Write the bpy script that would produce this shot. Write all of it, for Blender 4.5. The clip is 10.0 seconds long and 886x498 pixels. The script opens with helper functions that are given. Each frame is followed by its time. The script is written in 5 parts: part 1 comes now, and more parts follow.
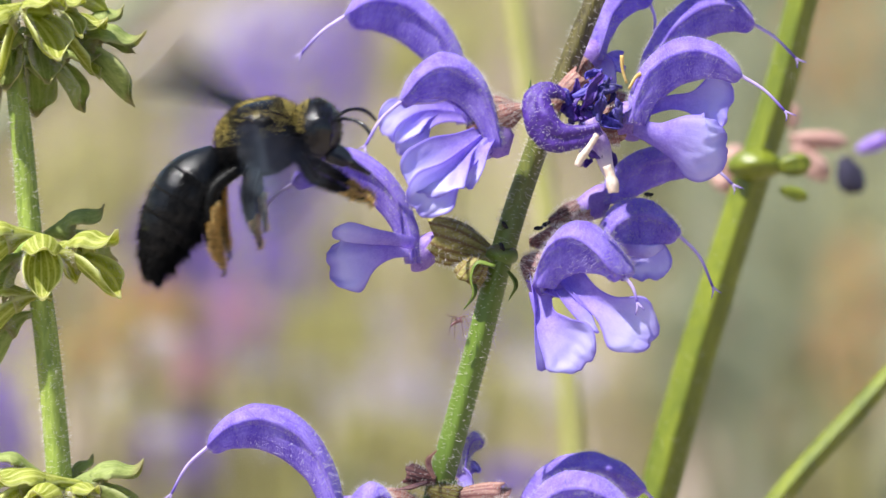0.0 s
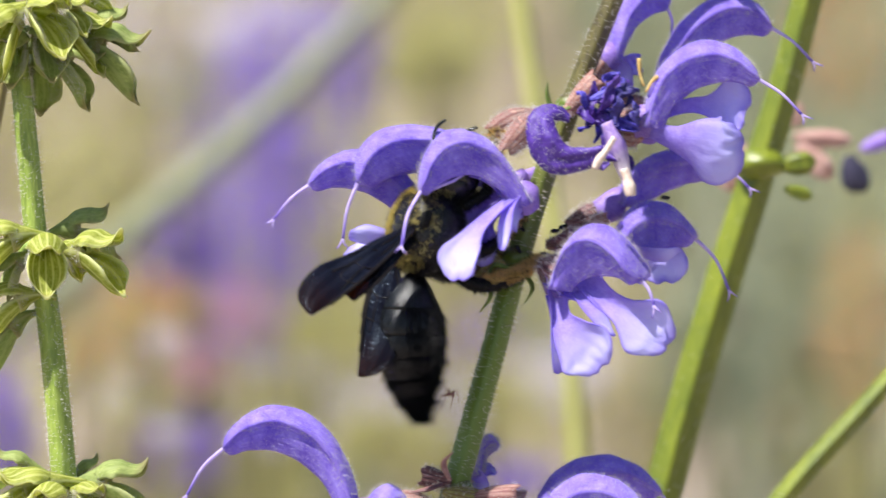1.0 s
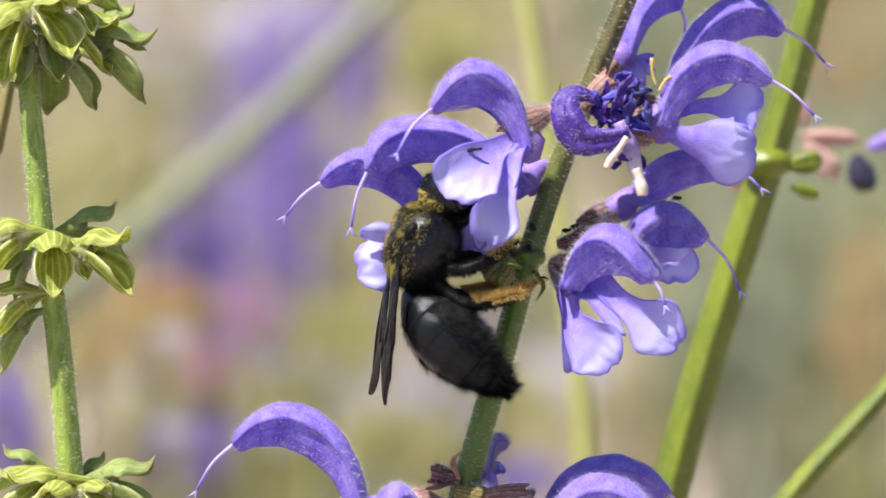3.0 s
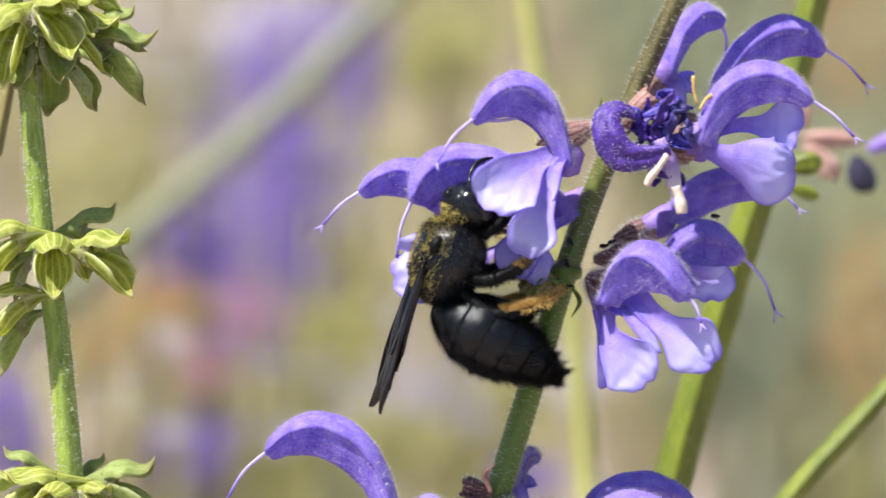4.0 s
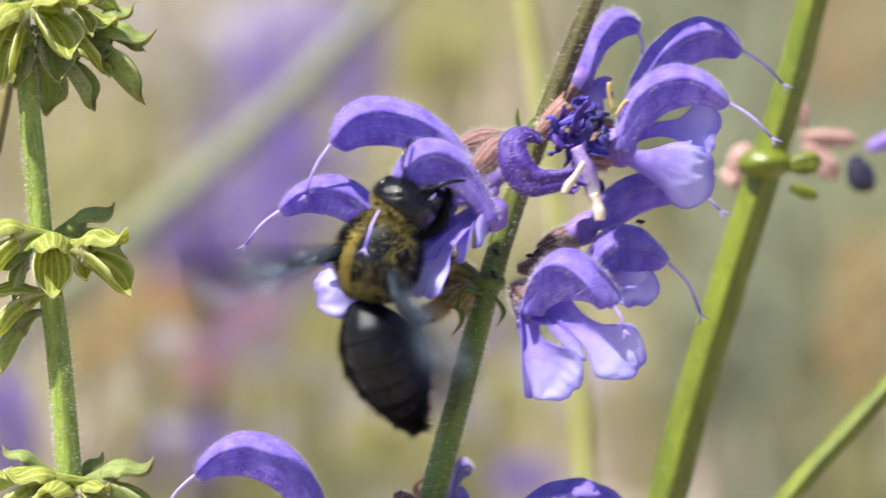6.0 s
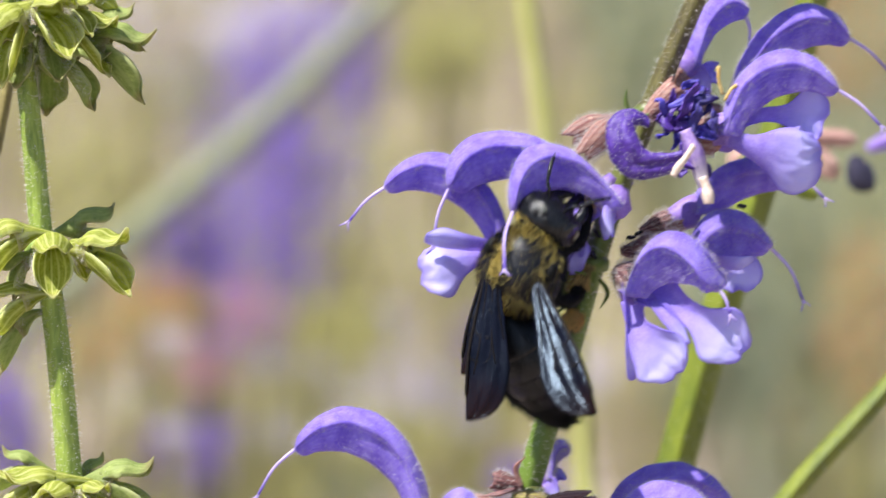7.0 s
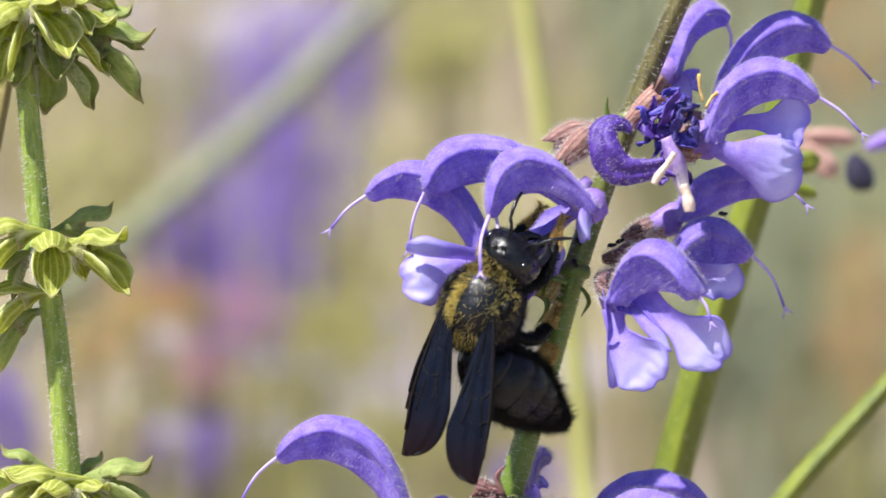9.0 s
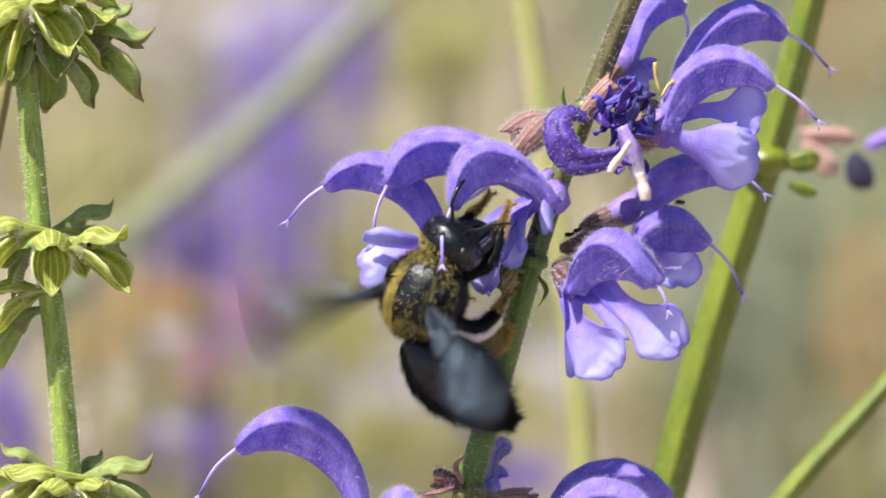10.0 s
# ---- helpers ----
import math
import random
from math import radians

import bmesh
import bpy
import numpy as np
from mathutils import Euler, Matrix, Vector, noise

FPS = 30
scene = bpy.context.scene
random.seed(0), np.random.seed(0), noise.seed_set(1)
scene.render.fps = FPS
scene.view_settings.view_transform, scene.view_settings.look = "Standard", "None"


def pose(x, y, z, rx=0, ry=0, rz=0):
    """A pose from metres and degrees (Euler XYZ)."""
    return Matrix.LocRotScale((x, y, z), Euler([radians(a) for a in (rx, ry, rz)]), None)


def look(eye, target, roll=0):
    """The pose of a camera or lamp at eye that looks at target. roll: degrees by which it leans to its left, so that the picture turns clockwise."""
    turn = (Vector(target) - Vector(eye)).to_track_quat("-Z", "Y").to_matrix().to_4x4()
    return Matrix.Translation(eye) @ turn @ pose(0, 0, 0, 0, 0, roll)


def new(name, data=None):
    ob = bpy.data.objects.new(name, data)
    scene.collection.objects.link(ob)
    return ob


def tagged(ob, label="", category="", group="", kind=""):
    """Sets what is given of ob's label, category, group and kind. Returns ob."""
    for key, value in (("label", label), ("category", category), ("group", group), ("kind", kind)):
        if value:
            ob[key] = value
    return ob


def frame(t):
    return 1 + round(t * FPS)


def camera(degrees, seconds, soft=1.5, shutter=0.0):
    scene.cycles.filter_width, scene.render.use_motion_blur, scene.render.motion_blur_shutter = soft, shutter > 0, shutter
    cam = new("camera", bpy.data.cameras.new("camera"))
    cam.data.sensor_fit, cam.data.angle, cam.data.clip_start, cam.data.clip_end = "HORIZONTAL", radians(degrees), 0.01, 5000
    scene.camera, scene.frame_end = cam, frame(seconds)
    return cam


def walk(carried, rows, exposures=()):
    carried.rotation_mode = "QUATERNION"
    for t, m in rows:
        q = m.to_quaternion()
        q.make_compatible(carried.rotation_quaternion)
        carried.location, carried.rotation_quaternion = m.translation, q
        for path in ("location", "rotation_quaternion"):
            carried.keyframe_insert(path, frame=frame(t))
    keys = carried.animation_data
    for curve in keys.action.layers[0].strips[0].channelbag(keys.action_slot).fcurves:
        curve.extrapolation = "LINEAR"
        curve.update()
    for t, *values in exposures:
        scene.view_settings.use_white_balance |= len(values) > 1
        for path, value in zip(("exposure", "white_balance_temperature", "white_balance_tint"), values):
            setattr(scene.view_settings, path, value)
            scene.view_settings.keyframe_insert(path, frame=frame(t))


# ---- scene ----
# A large black carpenter bee on meadow sage, close up. Plan units: U metres each, x to the right, z downwards.
D = 0.37                      # metres from the lens to the plane of the flower stem
FIELD = 14.0                  # degrees across
U = 2 * D * math.tan(radians(FIELD / 2)) / 1568
TILT = 10.0
EYE = Vector((0, 0, 0.50))
BED = Matrix.Translation(EYE) @ pose(0, 0, 0, -TILT) @ Matrix.Translation((0, D, 0))


def plan(x, z, y=0.0):
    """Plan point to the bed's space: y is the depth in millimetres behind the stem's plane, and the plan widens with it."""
    k = (1 + y * 0.001 / D) * U
    return Vector(((x - 784) * k, y * 0.001, (441 - z) * k))


cam = camera(FIELD, 10.0, soft=1.45, shutter=0.75)
cam.data.dof.use_dof = True
cam.data.dof.focus_distance = D - 0.003
cam.data.dof.aperture_fstop = 21.0
PAN = [(0, -20, 5), (0.5, -12, 3), (1, -12, 3), (1.5, -8, 1.5), (2, 1, 0), (2.5, 0, 0), (4, 0, 3), (5, -2, 4),
       (5.5, -2, 2), (7, -2, 2), (8, -2.5, 2), (8.5, -3, 0), (9, -4, 0), (9.5, -4, -1.5), (10, -4, -2.5)]
walk(cam, [(t, look(EYE, BED @ Vector((-x * U, 0, z * U)))) for t, x, z in PAN])

# ---- light ----
SUN = Vector((-0.40, -0.19, 0.90)).normalized()
world = bpy.data.worlds.new("sky")
scene.world = world
world.use_nodes = True
wn = world.node_tree.nodes
sky = wn.new("ShaderNodeTexSky")
sky.sky_type = "NISHITA"
sky.sun_disc = False
sky.sun_elevation = math.asin(SUN.z)
sky.sun_rotation = math.atan2(SUN.x, SUN.y)
wn["Background"].inputs["Strength"].default_value = 0.078
world.node_tree.links.new(sky.outputs[0], wn["Background"].inputs["Color"])
sun_data = bpy.data.lights.new("sun", "SUN")
sun_data.energy, sun_data.angle, sun_data.color = 5.0, radians(0.6), (1.0, 0.975, 0.95)
sun = new("sun", sun_data)
sun.matrix_world = look(SUN * 5, (0, 0, 0))
scene.view_settings.exposure = 0.97


# ---- materials ----
def rgb(r, g, b):
    """A colour given in 0..255 display values, made linear."""
    return tuple(((c / 255) / 12.92 if c <= 10 else ((c / 255 + 0.055) / 1.055) ** 2.4) for c in (r, g, b)) + (1.0,)


def surface(name, dark, light, rough=0.5, scale=1500.0, fine=6000.0, bump=0.00004, translucent=0.0, glow_through=None,
            coat=0.0, stretch=(1, 1, 1), sheen=0.0, pale=None, pale_at=(0.3, 0.75), rim=None, spec=0.5, clear=0.0,
            low=0.35, high=0.65, stripes=0, stripe_col=None, veins=0.0, spec_tint=(1, 1, 1, 1)):
    """A two-scale noise material. pale: a colour that takes over along the petal's length; rim: along its outer edge;
    translucent: share of light that passes through; clear: share of a plainly see-through membrane."""
    m = bpy.data.materials.new(name)
    m.use_nodes = True
    t = m.node_tree
    n, l = t.nodes, t.links
    bsdf = n["Principled BSDF"]
    out = n["Material Output"]
    co = n.new("ShaderNodeTexCoord")
    mp = n.new("ShaderNodeMapping")
    mp.inputs["Scale"].default_value = stretch
    l.new(co.outputs["Object"], mp.inputs["Vector"])
    n1 = n.new("ShaderNodeTexNoise")
    n1.inputs["Scale"].default_value, n1.inputs["Detail"].default_value = scale, 4
    n2 = n.new("ShaderNodeTexNoise")
    n2.inputs["Scale"].default_value, n2.inputs["Detail"].default_value = fine, 3
    for q in (n1, n2):
        l.new(mp.outputs[0], q.inputs["Vector"])
    mixv = n.new("ShaderNodeMath")
    mixv.operation = "MULTIPLY_ADD"
    mixv.inputs[1].default_value = 0.45
    l.new(n2.outputs["Fac"], mixv.inputs[0])
    sc = n.new("ShaderNodeMath")
    sc.operation = "MULTIPLY"
    sc.inputs[1].default_value = 0.55
    l.new(n1.outputs["Fac"], sc.inputs[0])
    l.new(sc.outputs[0], mixv.inputs[2])
    ramp = n.new("ShaderNodeValToRGB")
    ramp.color_ramp.elements[0].position, ramp.color_ramp.elements[0].color = low, dark
    ramp.color_ramp.elements[1].position, ramp.color_ramp.elements[1].color = high, light
    l.new(mixv.outputs[0], ramp.inputs["Fac"])
    col = ramp.outputs["Color"]
    vein_out = None
    if veins:
        vm = n.new("ShaderNodeMapping")
        vm.inputs["Scale"].default_value = (3.0, 34.0, 1.0)
        l.new(co.outputs["UV"], vm.inputs["Vector"])
        vn = n.new("ShaderNodeTexNoise")
        vn.inputs["Scale"].default_value, vn.inputs["Detail"].default_value = 1.0, 3
        l.new(vm.outputs[0], vn.inputs["Vector"])
        r = n.new("ShaderNodeMapRange")
        r.inputs["From Min"].default_value, r.inputs["From Max"].default_value = 0.62, 0.35
        r.inputs["To Max"].default_value = veins
        l.new(vn.outputs["Fac"], r.inputs["Value"])
        mx = n.new("ShaderNodeMixRGB")
        mx.inputs["Color2"].default_value = dark[:3] + (1,)
        l.new(r.outputs[0], mx.inputs["Fac"])
        l.new(col, mx.inputs["Color1"])
        col = mx.outputs[0]
        vein_out = vn.outputs["Fac"]
    if stripes:
        su = n.new("ShaderNodeSeparateXYZ")
        l.new(co.outputs["UV"], su.inputs[0])
        wv = n.new("ShaderNodeMath")
        wv.operation = "MULTIPLY"
        wv.inputs[1].default_value = stripes * 2 * math.pi
        l.new(su.outputs["Y"], wv.inputs[0])
        sn = n.new("ShaderNodeMath")
        sn.operation = "COSINE"
        l.new(wv.outputs[0], sn.inputs[0])
        r = n.new("ShaderNodeMapRange")
        r.inputs["From Min"].default_value, r.inputs["From Max"].default_value = 0.2, 0.95
        r.inputs["To Max"].default_value = 0.75
        l.new(sn.outputs[0], r.inputs["Value"])
        mx = n.new("ShaderNodeMixRGB")
        mx.inputs["Color2"].default_value = stripe_col
        l.new(r.outputs[0], mx.inputs["Fac"])
        l.new(col, mx.inputs["Color1"])
        col = mx.outputs[0]
    if pale or rim:
        sep = n.new("ShaderNodeSeparateXYZ")
        l.new(co.outputs["UV"], sep.inputs[0])
        if pale:
            r = n.new("ShaderNodeMapRange")
            r.inputs["From Min"].default_value, r.inputs["From Max"].default_value = pale_at
            l.new(sep.outputs["X"], r.inputs["Value"])
            mx = n.new("ShaderNodeMixRGB")
            mx.inputs["Color2"].default_value = pale
            l.new(r.outputs[0], mx.inputs["Fac"])
            l.new(col, mx.inputs["Color1"])
            col = mx.outputs[0]
        if rim:
            e = n.new("ShaderNodeMath")
            e.operation = "MULTIPLY_ADD"
            e.inputs[1].default_value, e.inputs[2].default_value = 2.0, -1.0
            l.new(sep.outputs["Y"], e.inputs[0])
            ab = n.new("ShaderNodeMath")
            ab.operation = "ABSOLUTE"
            l.new(e.outputs[0], ab.inputs[0])
            big = n.new("ShaderNodeMath")
            big.operation = "MAXIMUM"
            l.new(ab.outputs[0], big.inputs[0])
            l.new(sep.outputs["X"], big.inputs[1])
            r = n.new("ShaderNodeMapRange")
            r.inputs["From Min"].default_value, r.inputs["From Max"].default_value = 0.86, 1.0
            r.inputs["To Max"].default_value = 0.75
            l.new(big.outputs[0], r.inputs["Value"])
            mx = n.new("ShaderNodeMixRGB")
            mx.inputs["Color2"].default_value = rim
            l.new(r.outputs[0], mx.inputs["Fac"])
            l.new(col, mx.inputs["Color1"])
            col = mx.outputs[0]
    l.new(col, bsdf.inputs["Base Color"])
    bsdf.inputs["Roughness"].default_value = rough
    bsdf.inputs["Specular IOR Level"].default_value = spec
    bsdf.inputs["Specular Tint"].default_value = spec_tint
    bsdf.inputs["Coat Weight"].default_value = coat
    bsdf.inputs["Sheen Weight"].default_value = sheen
    bp = n.new("ShaderNodeBump")
    bp.inputs["Distance"].default_value = bump
    bp.inputs["Strength"].default_value = 0.7
    if vein_out:
        hs = n.new("ShaderNodeMath")
        hs.operation = "ADD"
        l.new(n2.outputs["Fac"], hs.inputs[0])
        l.new(vein_out, hs.inputs[1])
        l.new(hs.outputs[0], bp.inputs["Height"])
    else:
        l.new(n2.outputs["Fac"], bp.inputs["Height"])
    l.new(bp.outputs[0], bsdf.inputs["Normal"])
    last = bsdf.outputs[0]
    if translucent:
        tr = n.new("ShaderNodeBsdfTranslucent")
        if glow_through:
            tr.inputs["Color"].default_value = glow_through
        else:
            l.new(col, tr.inputs["Color"])
        ms = n.new("ShaderNodeMixShader")
        ms.inputs[0].default_value = translucent
        l.new(last, ms.inputs[1])
        l.new(tr.outputs[0], ms.inputs[2])
        last = ms.outputs[0]
    if clear:
        tp = n.new("ShaderNodeBsdfTransparent")
        tp.inputs["Color"].default_value = (0.34, 0.17, 0.09, 1)
        ms = n.new("ShaderNodeMixShader")
        su = n.new("ShaderNodeSeparateXYZ")
        l.new(co.outputs["UV"], su.inputs[0])
        r = n.new("ShaderNodeMapRange")
        r.inputs["From Min"].default_value, r.inputs["From Max"].default_value = 0.45, 1.0
        r.inputs["To Min"].default_value, r.inputs["To Max"].default_value = clear * 0.2, clear * 1.6
        l.new(su.outputs["X"], r.inputs["Value"])
        l.new(r.outputs[0], ms.inputs[0])
        l.new(last, ms.inputs[1])
        l.new(tp.outputs[0], ms.inputs[2])
        last = ms.outputs[0]
    l.new(last, out.inputs["Surface"])
    return m


M_HOOD = surface("violet_petal", rgb(136, 106, 220), rgb(208, 187, 254), 0.6, 700, 6500, 0.00010, 0.56, sheen=0.12, veins=0.48, stretch=(1, 1, 0.4), spec=0.3)
M_LIP = surface("pale_violet_petal", rgb(156, 132, 224), rgb(196, 176, 242), 0.55, 900, 4200, 0.00004, 0.52,
                pale=rgb(213, 208, 251), pale_at=(0.35, 0.8), rim=rgb(146, 124, 222), spec=0.3, veins=0.3)
M_TUBE = surface("mauve_flower_tube", rgb(142, 106, 204), rgb(190, 160, 230), 0.5, 900, 4000, 0.00003, 0.45)
M_TUBE_W = surface("faded_flower_tube", rgb(150, 116, 200), rgb(206, 180, 222), 0.55, 1200, 5000, 0.00006, 0.4, pale=rgb(236, 226, 232), pale_at=(0.45, 0.8))
M_STYLE = surface("pale_lilac_style", rgb(190, 170, 232), rgb(214, 196, 240), 0.4, 1200, 5000, 0.00001, 0.3,
                  pale=rgb(110, 84, 190), pale_at=(0.55, 0.95))
M_WITHER = surface("deep_violet_withered_petal", rgb(48, 23, 102), rgb(92, 55, 162), 0.5, 1800, 6000, 0.00006, 0.15)
M_INK = surface("shrivelled_ink_blue_petal", rgb(18, 16, 52), rgb(62, 50, 140), 0.6, 2500, 8000, 0.00008)
M_DRIED = surface("dried_blackish_petal", rgb(22, 20, 34), rgb(48, 44, 72), 0.7, 1500, 5000, 0.00006)
M_BLUE = surface("blue_violet_crumpled_petal", rgb(44, 38, 130), rgb(110, 96, 214), 0.55, 1800, 6000, 0.00006, 0.3)
M_CREAM = surface("cream_stamen", rgb(190, 160, 140), rgb(226, 210, 196), 0.5, 2500, 8000, 0.00003)
M_CALYX = surface("rosy_brown_calyx", rgb(160, 112, 108), rgb(222, 184, 166), 0.6, 1700, 5000, 0.00006, 0.45, stretch=(0.25, 1, 1), stripes=13, stripe_col=rgb(140, 80, 80))
M_CALYX_G = surface("olive_brown_calyx", rgb(128, 112, 60), rgb(196, 188, 108), 0.6, 1500, 5000, 0.00005, 0.45, stretch=(0.25, 1, 1), stripes=13, stripe_col=rgb(126, 92, 62))
M_CALYX_D = surface("dark_purple_brown_calyx", rgb(84, 54, 60), rgb(160, 112, 106), 0.6, 1500, 5000, 0.00005, 0.2, stretch=(0.25, 1, 1), stripes=13, stripe_col=rgb(52, 30, 40))
M_STEM = surface("olive_and_purple_brown_stem", rgb(50, 42, 20), rgb(108, 100, 48), 0.42, 900, 5000, 0.00006, stretch=(1, 1, 0.12), pale=rgb(88, 110, 32), pale_at=(0.24, 0.5))
M_STEM_L = surface("green_stem", rgb(96, 118, 38), rgb(160, 176, 80), 0.5, 700, 4000, 0.00005, stretch=(1, 1, 0.15))
M_STEM_R = surface("yellow_green_stem", rgb(70, 84, 12), rgb(118, 126, 26), 0.4, 300, 2500, 0.00005, stretch=(1, 1, 0.15))
M_STEM_F = surface("pale_green_stem", rgb(146, 146, 80), rgb(172, 170, 100), 0.5, 300, 2500, 0.00005, stretch=(1, 1, 0.15))
M_STEM_B = surface("reddish_dry_stem", rgb(104, 92, 52), rgb(136, 126, 72), 0.5, 300, 2500, 0.00005)
M_POD = surface("yellow_green_calyx", rgb(152, 162, 46), rgb(220, 224, 122), 0.6, 900, 4500, 0.00009, 0.62, veins=0.4, rim=rgb(236, 238, 180), stripes=6, stripe_col=rgb(228, 230, 150),
                pale=rgb(176, 166, 96), pale_at=(0.8, 1.0), stretch=(0.3, 1, 1))
M_POD_D = surface("grey_green_calyx", rgb(142, 160, 84), rgb(204, 214, 134), 0.65, 900, 4500, 0.00009, 0.56, veins=0.4, rim=rgb(204, 206, 150), stripes=6, stripe_col=rgb(186, 196, 126),
                  pale=rgb(150, 120, 84), pale_at=(0.75, 1.0), stretch=(0.3, 1, 1))
M_HAIR = surface("white_plant_hair", rgb(206, 200, 196), rgb(236, 232, 226), 0.5, 3000, 9000, 0.0, 0.4)
M_LEAF = surface("curled_green_bract", rgb(74, 98, 34), rgb(130, 150, 66), 0.5, 900, 4500, 0.00005, 0.3)
M_BLADE = surface("grey_green_grass_blade", rgb(136, 142, 112), rgb(160, 164, 136), 0.5, 200, 1500, 0.00005, 0.25)
# the bee
M_SHELL = surface("glossy_black_shell", (0.003, 0.003, 0.004, 1), (0.009, 0.009, 0.011, 1), 0.22, 900, 7000, 0.00007, spec=0.4)
M_ABDO = surface("blue_black_abdomen_shell", (0.002, 0.0022, 0.003, 1), (0.006, 0.007, 0.009, 1), 0.23, 900, 9000, 0.00007, spec=0.30)
M_LEG = surface("black_leg_shell", (0.002, 0.002, 0.002, 1), (0.006, 0.006, 0.006, 1), 0.45, 900, 7000, 0.00008, spec=0.12)
M_EYE = surface("polished_black_eye", (0.003, 0.003, 0.004, 1), (0.008, 0.007, 0.008, 1), 0.16, 3000, 12000, 0.00001, spec=0.5)
M_FUR = surface("black_fur", (0.003, 0.003, 0.003, 1), (0.011, 0.010, 0.010, 1), 0.45, 2000, 7000, 0.0, spec=0.10)
M_POLLEN = surface("pollen_yellow_fur", rgb(206, 180, 74), rgb(255, 242, 160), 0.7, 1500, 7000, 0.0, 0.35, spec=0.2)
M_BRUSH = surface("orange_tan_leg_brush", rgb(196, 160, 88), rgb(242, 216, 146), 0.7, 1500, 7000, 0.0, 0.3, spec=0.2)
M_WING = surface("smoky_violet_wing", (0.002, 0.002, 0.004, 1), (0.006, 0.006, 0.012, 1), 0.24, 420, 2600, 0.00011, clear=0.28, spec=0.27, spec_tint=(0.55, 0.75, 1.0, 1), pale=(0.009, 0.004, 0.004, 1), pale_at=(0.72, 0.95))
M_VEIN = surface("dark_wing_vein", (0.004, 0.003, 0.003, 1), (0.012, 0.009, 0.008, 1), 0.5, 2000, 9000, 0.0, spec=0.1)
# far
M_GROUND = surface("dry_meadow_soil", rgb(112, 98, 92), rgb(166, 152, 140), 0.9, 3.2, 40, 0.003, low=0.38, high=0.62)
M_STRAW = surface("straw_grass", rgb(150, 136, 120), rgb(186, 170, 150), 0.7, 8, 60, 0.0, 0.25)
M_OLIVE = surface("olive_grass", rgb(144, 140, 80), rgb(186, 180, 118), 0.6, 8, 60, 0.0, 0.25)
M_GREEN = surface("grey_green_grass", rgb(116, 122, 96), rgb(150, 154, 124), 0.6, 8, 60, 0.0, 0.25)
M_RUST = surface("rusty_seed_heads", rgb(162, 118, 72), rgb(196, 156, 108), 0.7, 8, 60, 0.0, 0.25)
M_FARV = surface("distant_violet_flowers", rgb(110, 84, 170), rgb(148, 123, 196), 0.6, 20, 90, 0.0, 0.3)
M_FARP = surface("distant_pink_flowers", rgb(172, 124, 142), rgb(200, 154, 170), 0.6, 20, 90, 0.0, 0.3)
M_FARW = surface("distant_pale_lilac_flowers", rgb(186, 176, 204), rgb(212, 206, 222), 0.6, 20, 90, 0.0, 0.3)
M_PINK = surface("faded_pink_calyx", rgb(170, 128, 120), rgb(212, 176, 162), 0.6, 400, 2500, 0.00004, 0.25)


# ---- mesh tools ----
def lerp(a, b, s):
    return a + (b - a) * s


def smooth(pts, n):
    """Catmull-Rom through points of any length, n samples."""
    p = np.array(pts, float)
    p = np.vstack([2 * p[0] - p[1], p, 2 * p[-1] - p[-2]])
    out = []
    m = len(pts) - 1
    for i in range(n):
        s = i / (n - 1) * m
        k = min(int(s), m - 1)
        f = s - k
        a, b, c, d = p[k], p[k + 1], p[k + 2], p[k + 3]
        out.append(0.5 * (2 * b + (c - a) * f + (2 * a - 5 * b + 4 * c - d) * f * f + (3 * b - 3 * c + d - a) * f ** 3))
    return out


def grid(bm, rows, wrap=False, uv=True):
    """Faces over rows of points; returns nothing. UV: x along the rows' order, y across."""
    lay = bm.loops.layers.uv.verify()
    vs = [[bm.verts.new(p) for p in r] for r in rows]
    nr, nc = len(rows), len(rows[0])
    for i in range(nr - 1):
        for j in range(nc if wrap else nc - 1):
            k = (j + 1) % nc
            f = bm.faces.new((vs[i][j], vs[i][k], vs[i + 1][k], vs[i + 1][j]))
            f.smooth = True
            for lp, (a, b) in zip(f.loops, ((i, j), (i, j + 1), (i + 1, j + 1), (i + 1, j))):
                lp[lay].uv = (a / (nr - 1), b / (nc if wrap else nc - 1))
    return vs


def tube(bm, pts, radii, n=10, n_along=None, flat=1.0, up=(0, 1, 0), section=None, cap=True):
    """A tube along smoothed points; radii per point; section: radius factor by angle."""
    raw = [list(p) + [r] for p, r in zip(pts, radii)]
    s = smooth(raw, n_along or (len(pts) * 4))
    c = [Vector(q[:3]) for q in s]
    rows = []
    side = Vector(up)
    for i, q in enumerate(s):
        tan = (c[min(i + 1, len(c) - 1)] - c[max(i - 1, 0)]).normalized()
        side = (side - tan * side.dot(tan))
        if side.length < 1e-9:
            side = tan.orthogonal()
        side.normalize()
        other = tan.cross(side)
        row = []
        for k in range(n):
            a = 2 * math.pi * k / n
            f = section(a) if section else 1.0
            row.append(c[i] + (side * math.cos(a) * flat + other * math.sin(a)) * max(q[3], 1e-7) * f)
        rows.append(row)
    vs = grid(bm, rows, wrap=True)
    if cap:
        for r, rev in ((vs[0], True), (vs[-1], False)):
            f = bm.faces.new(list(reversed(r)) if not rev else r)
            f.smooth = True
    return c


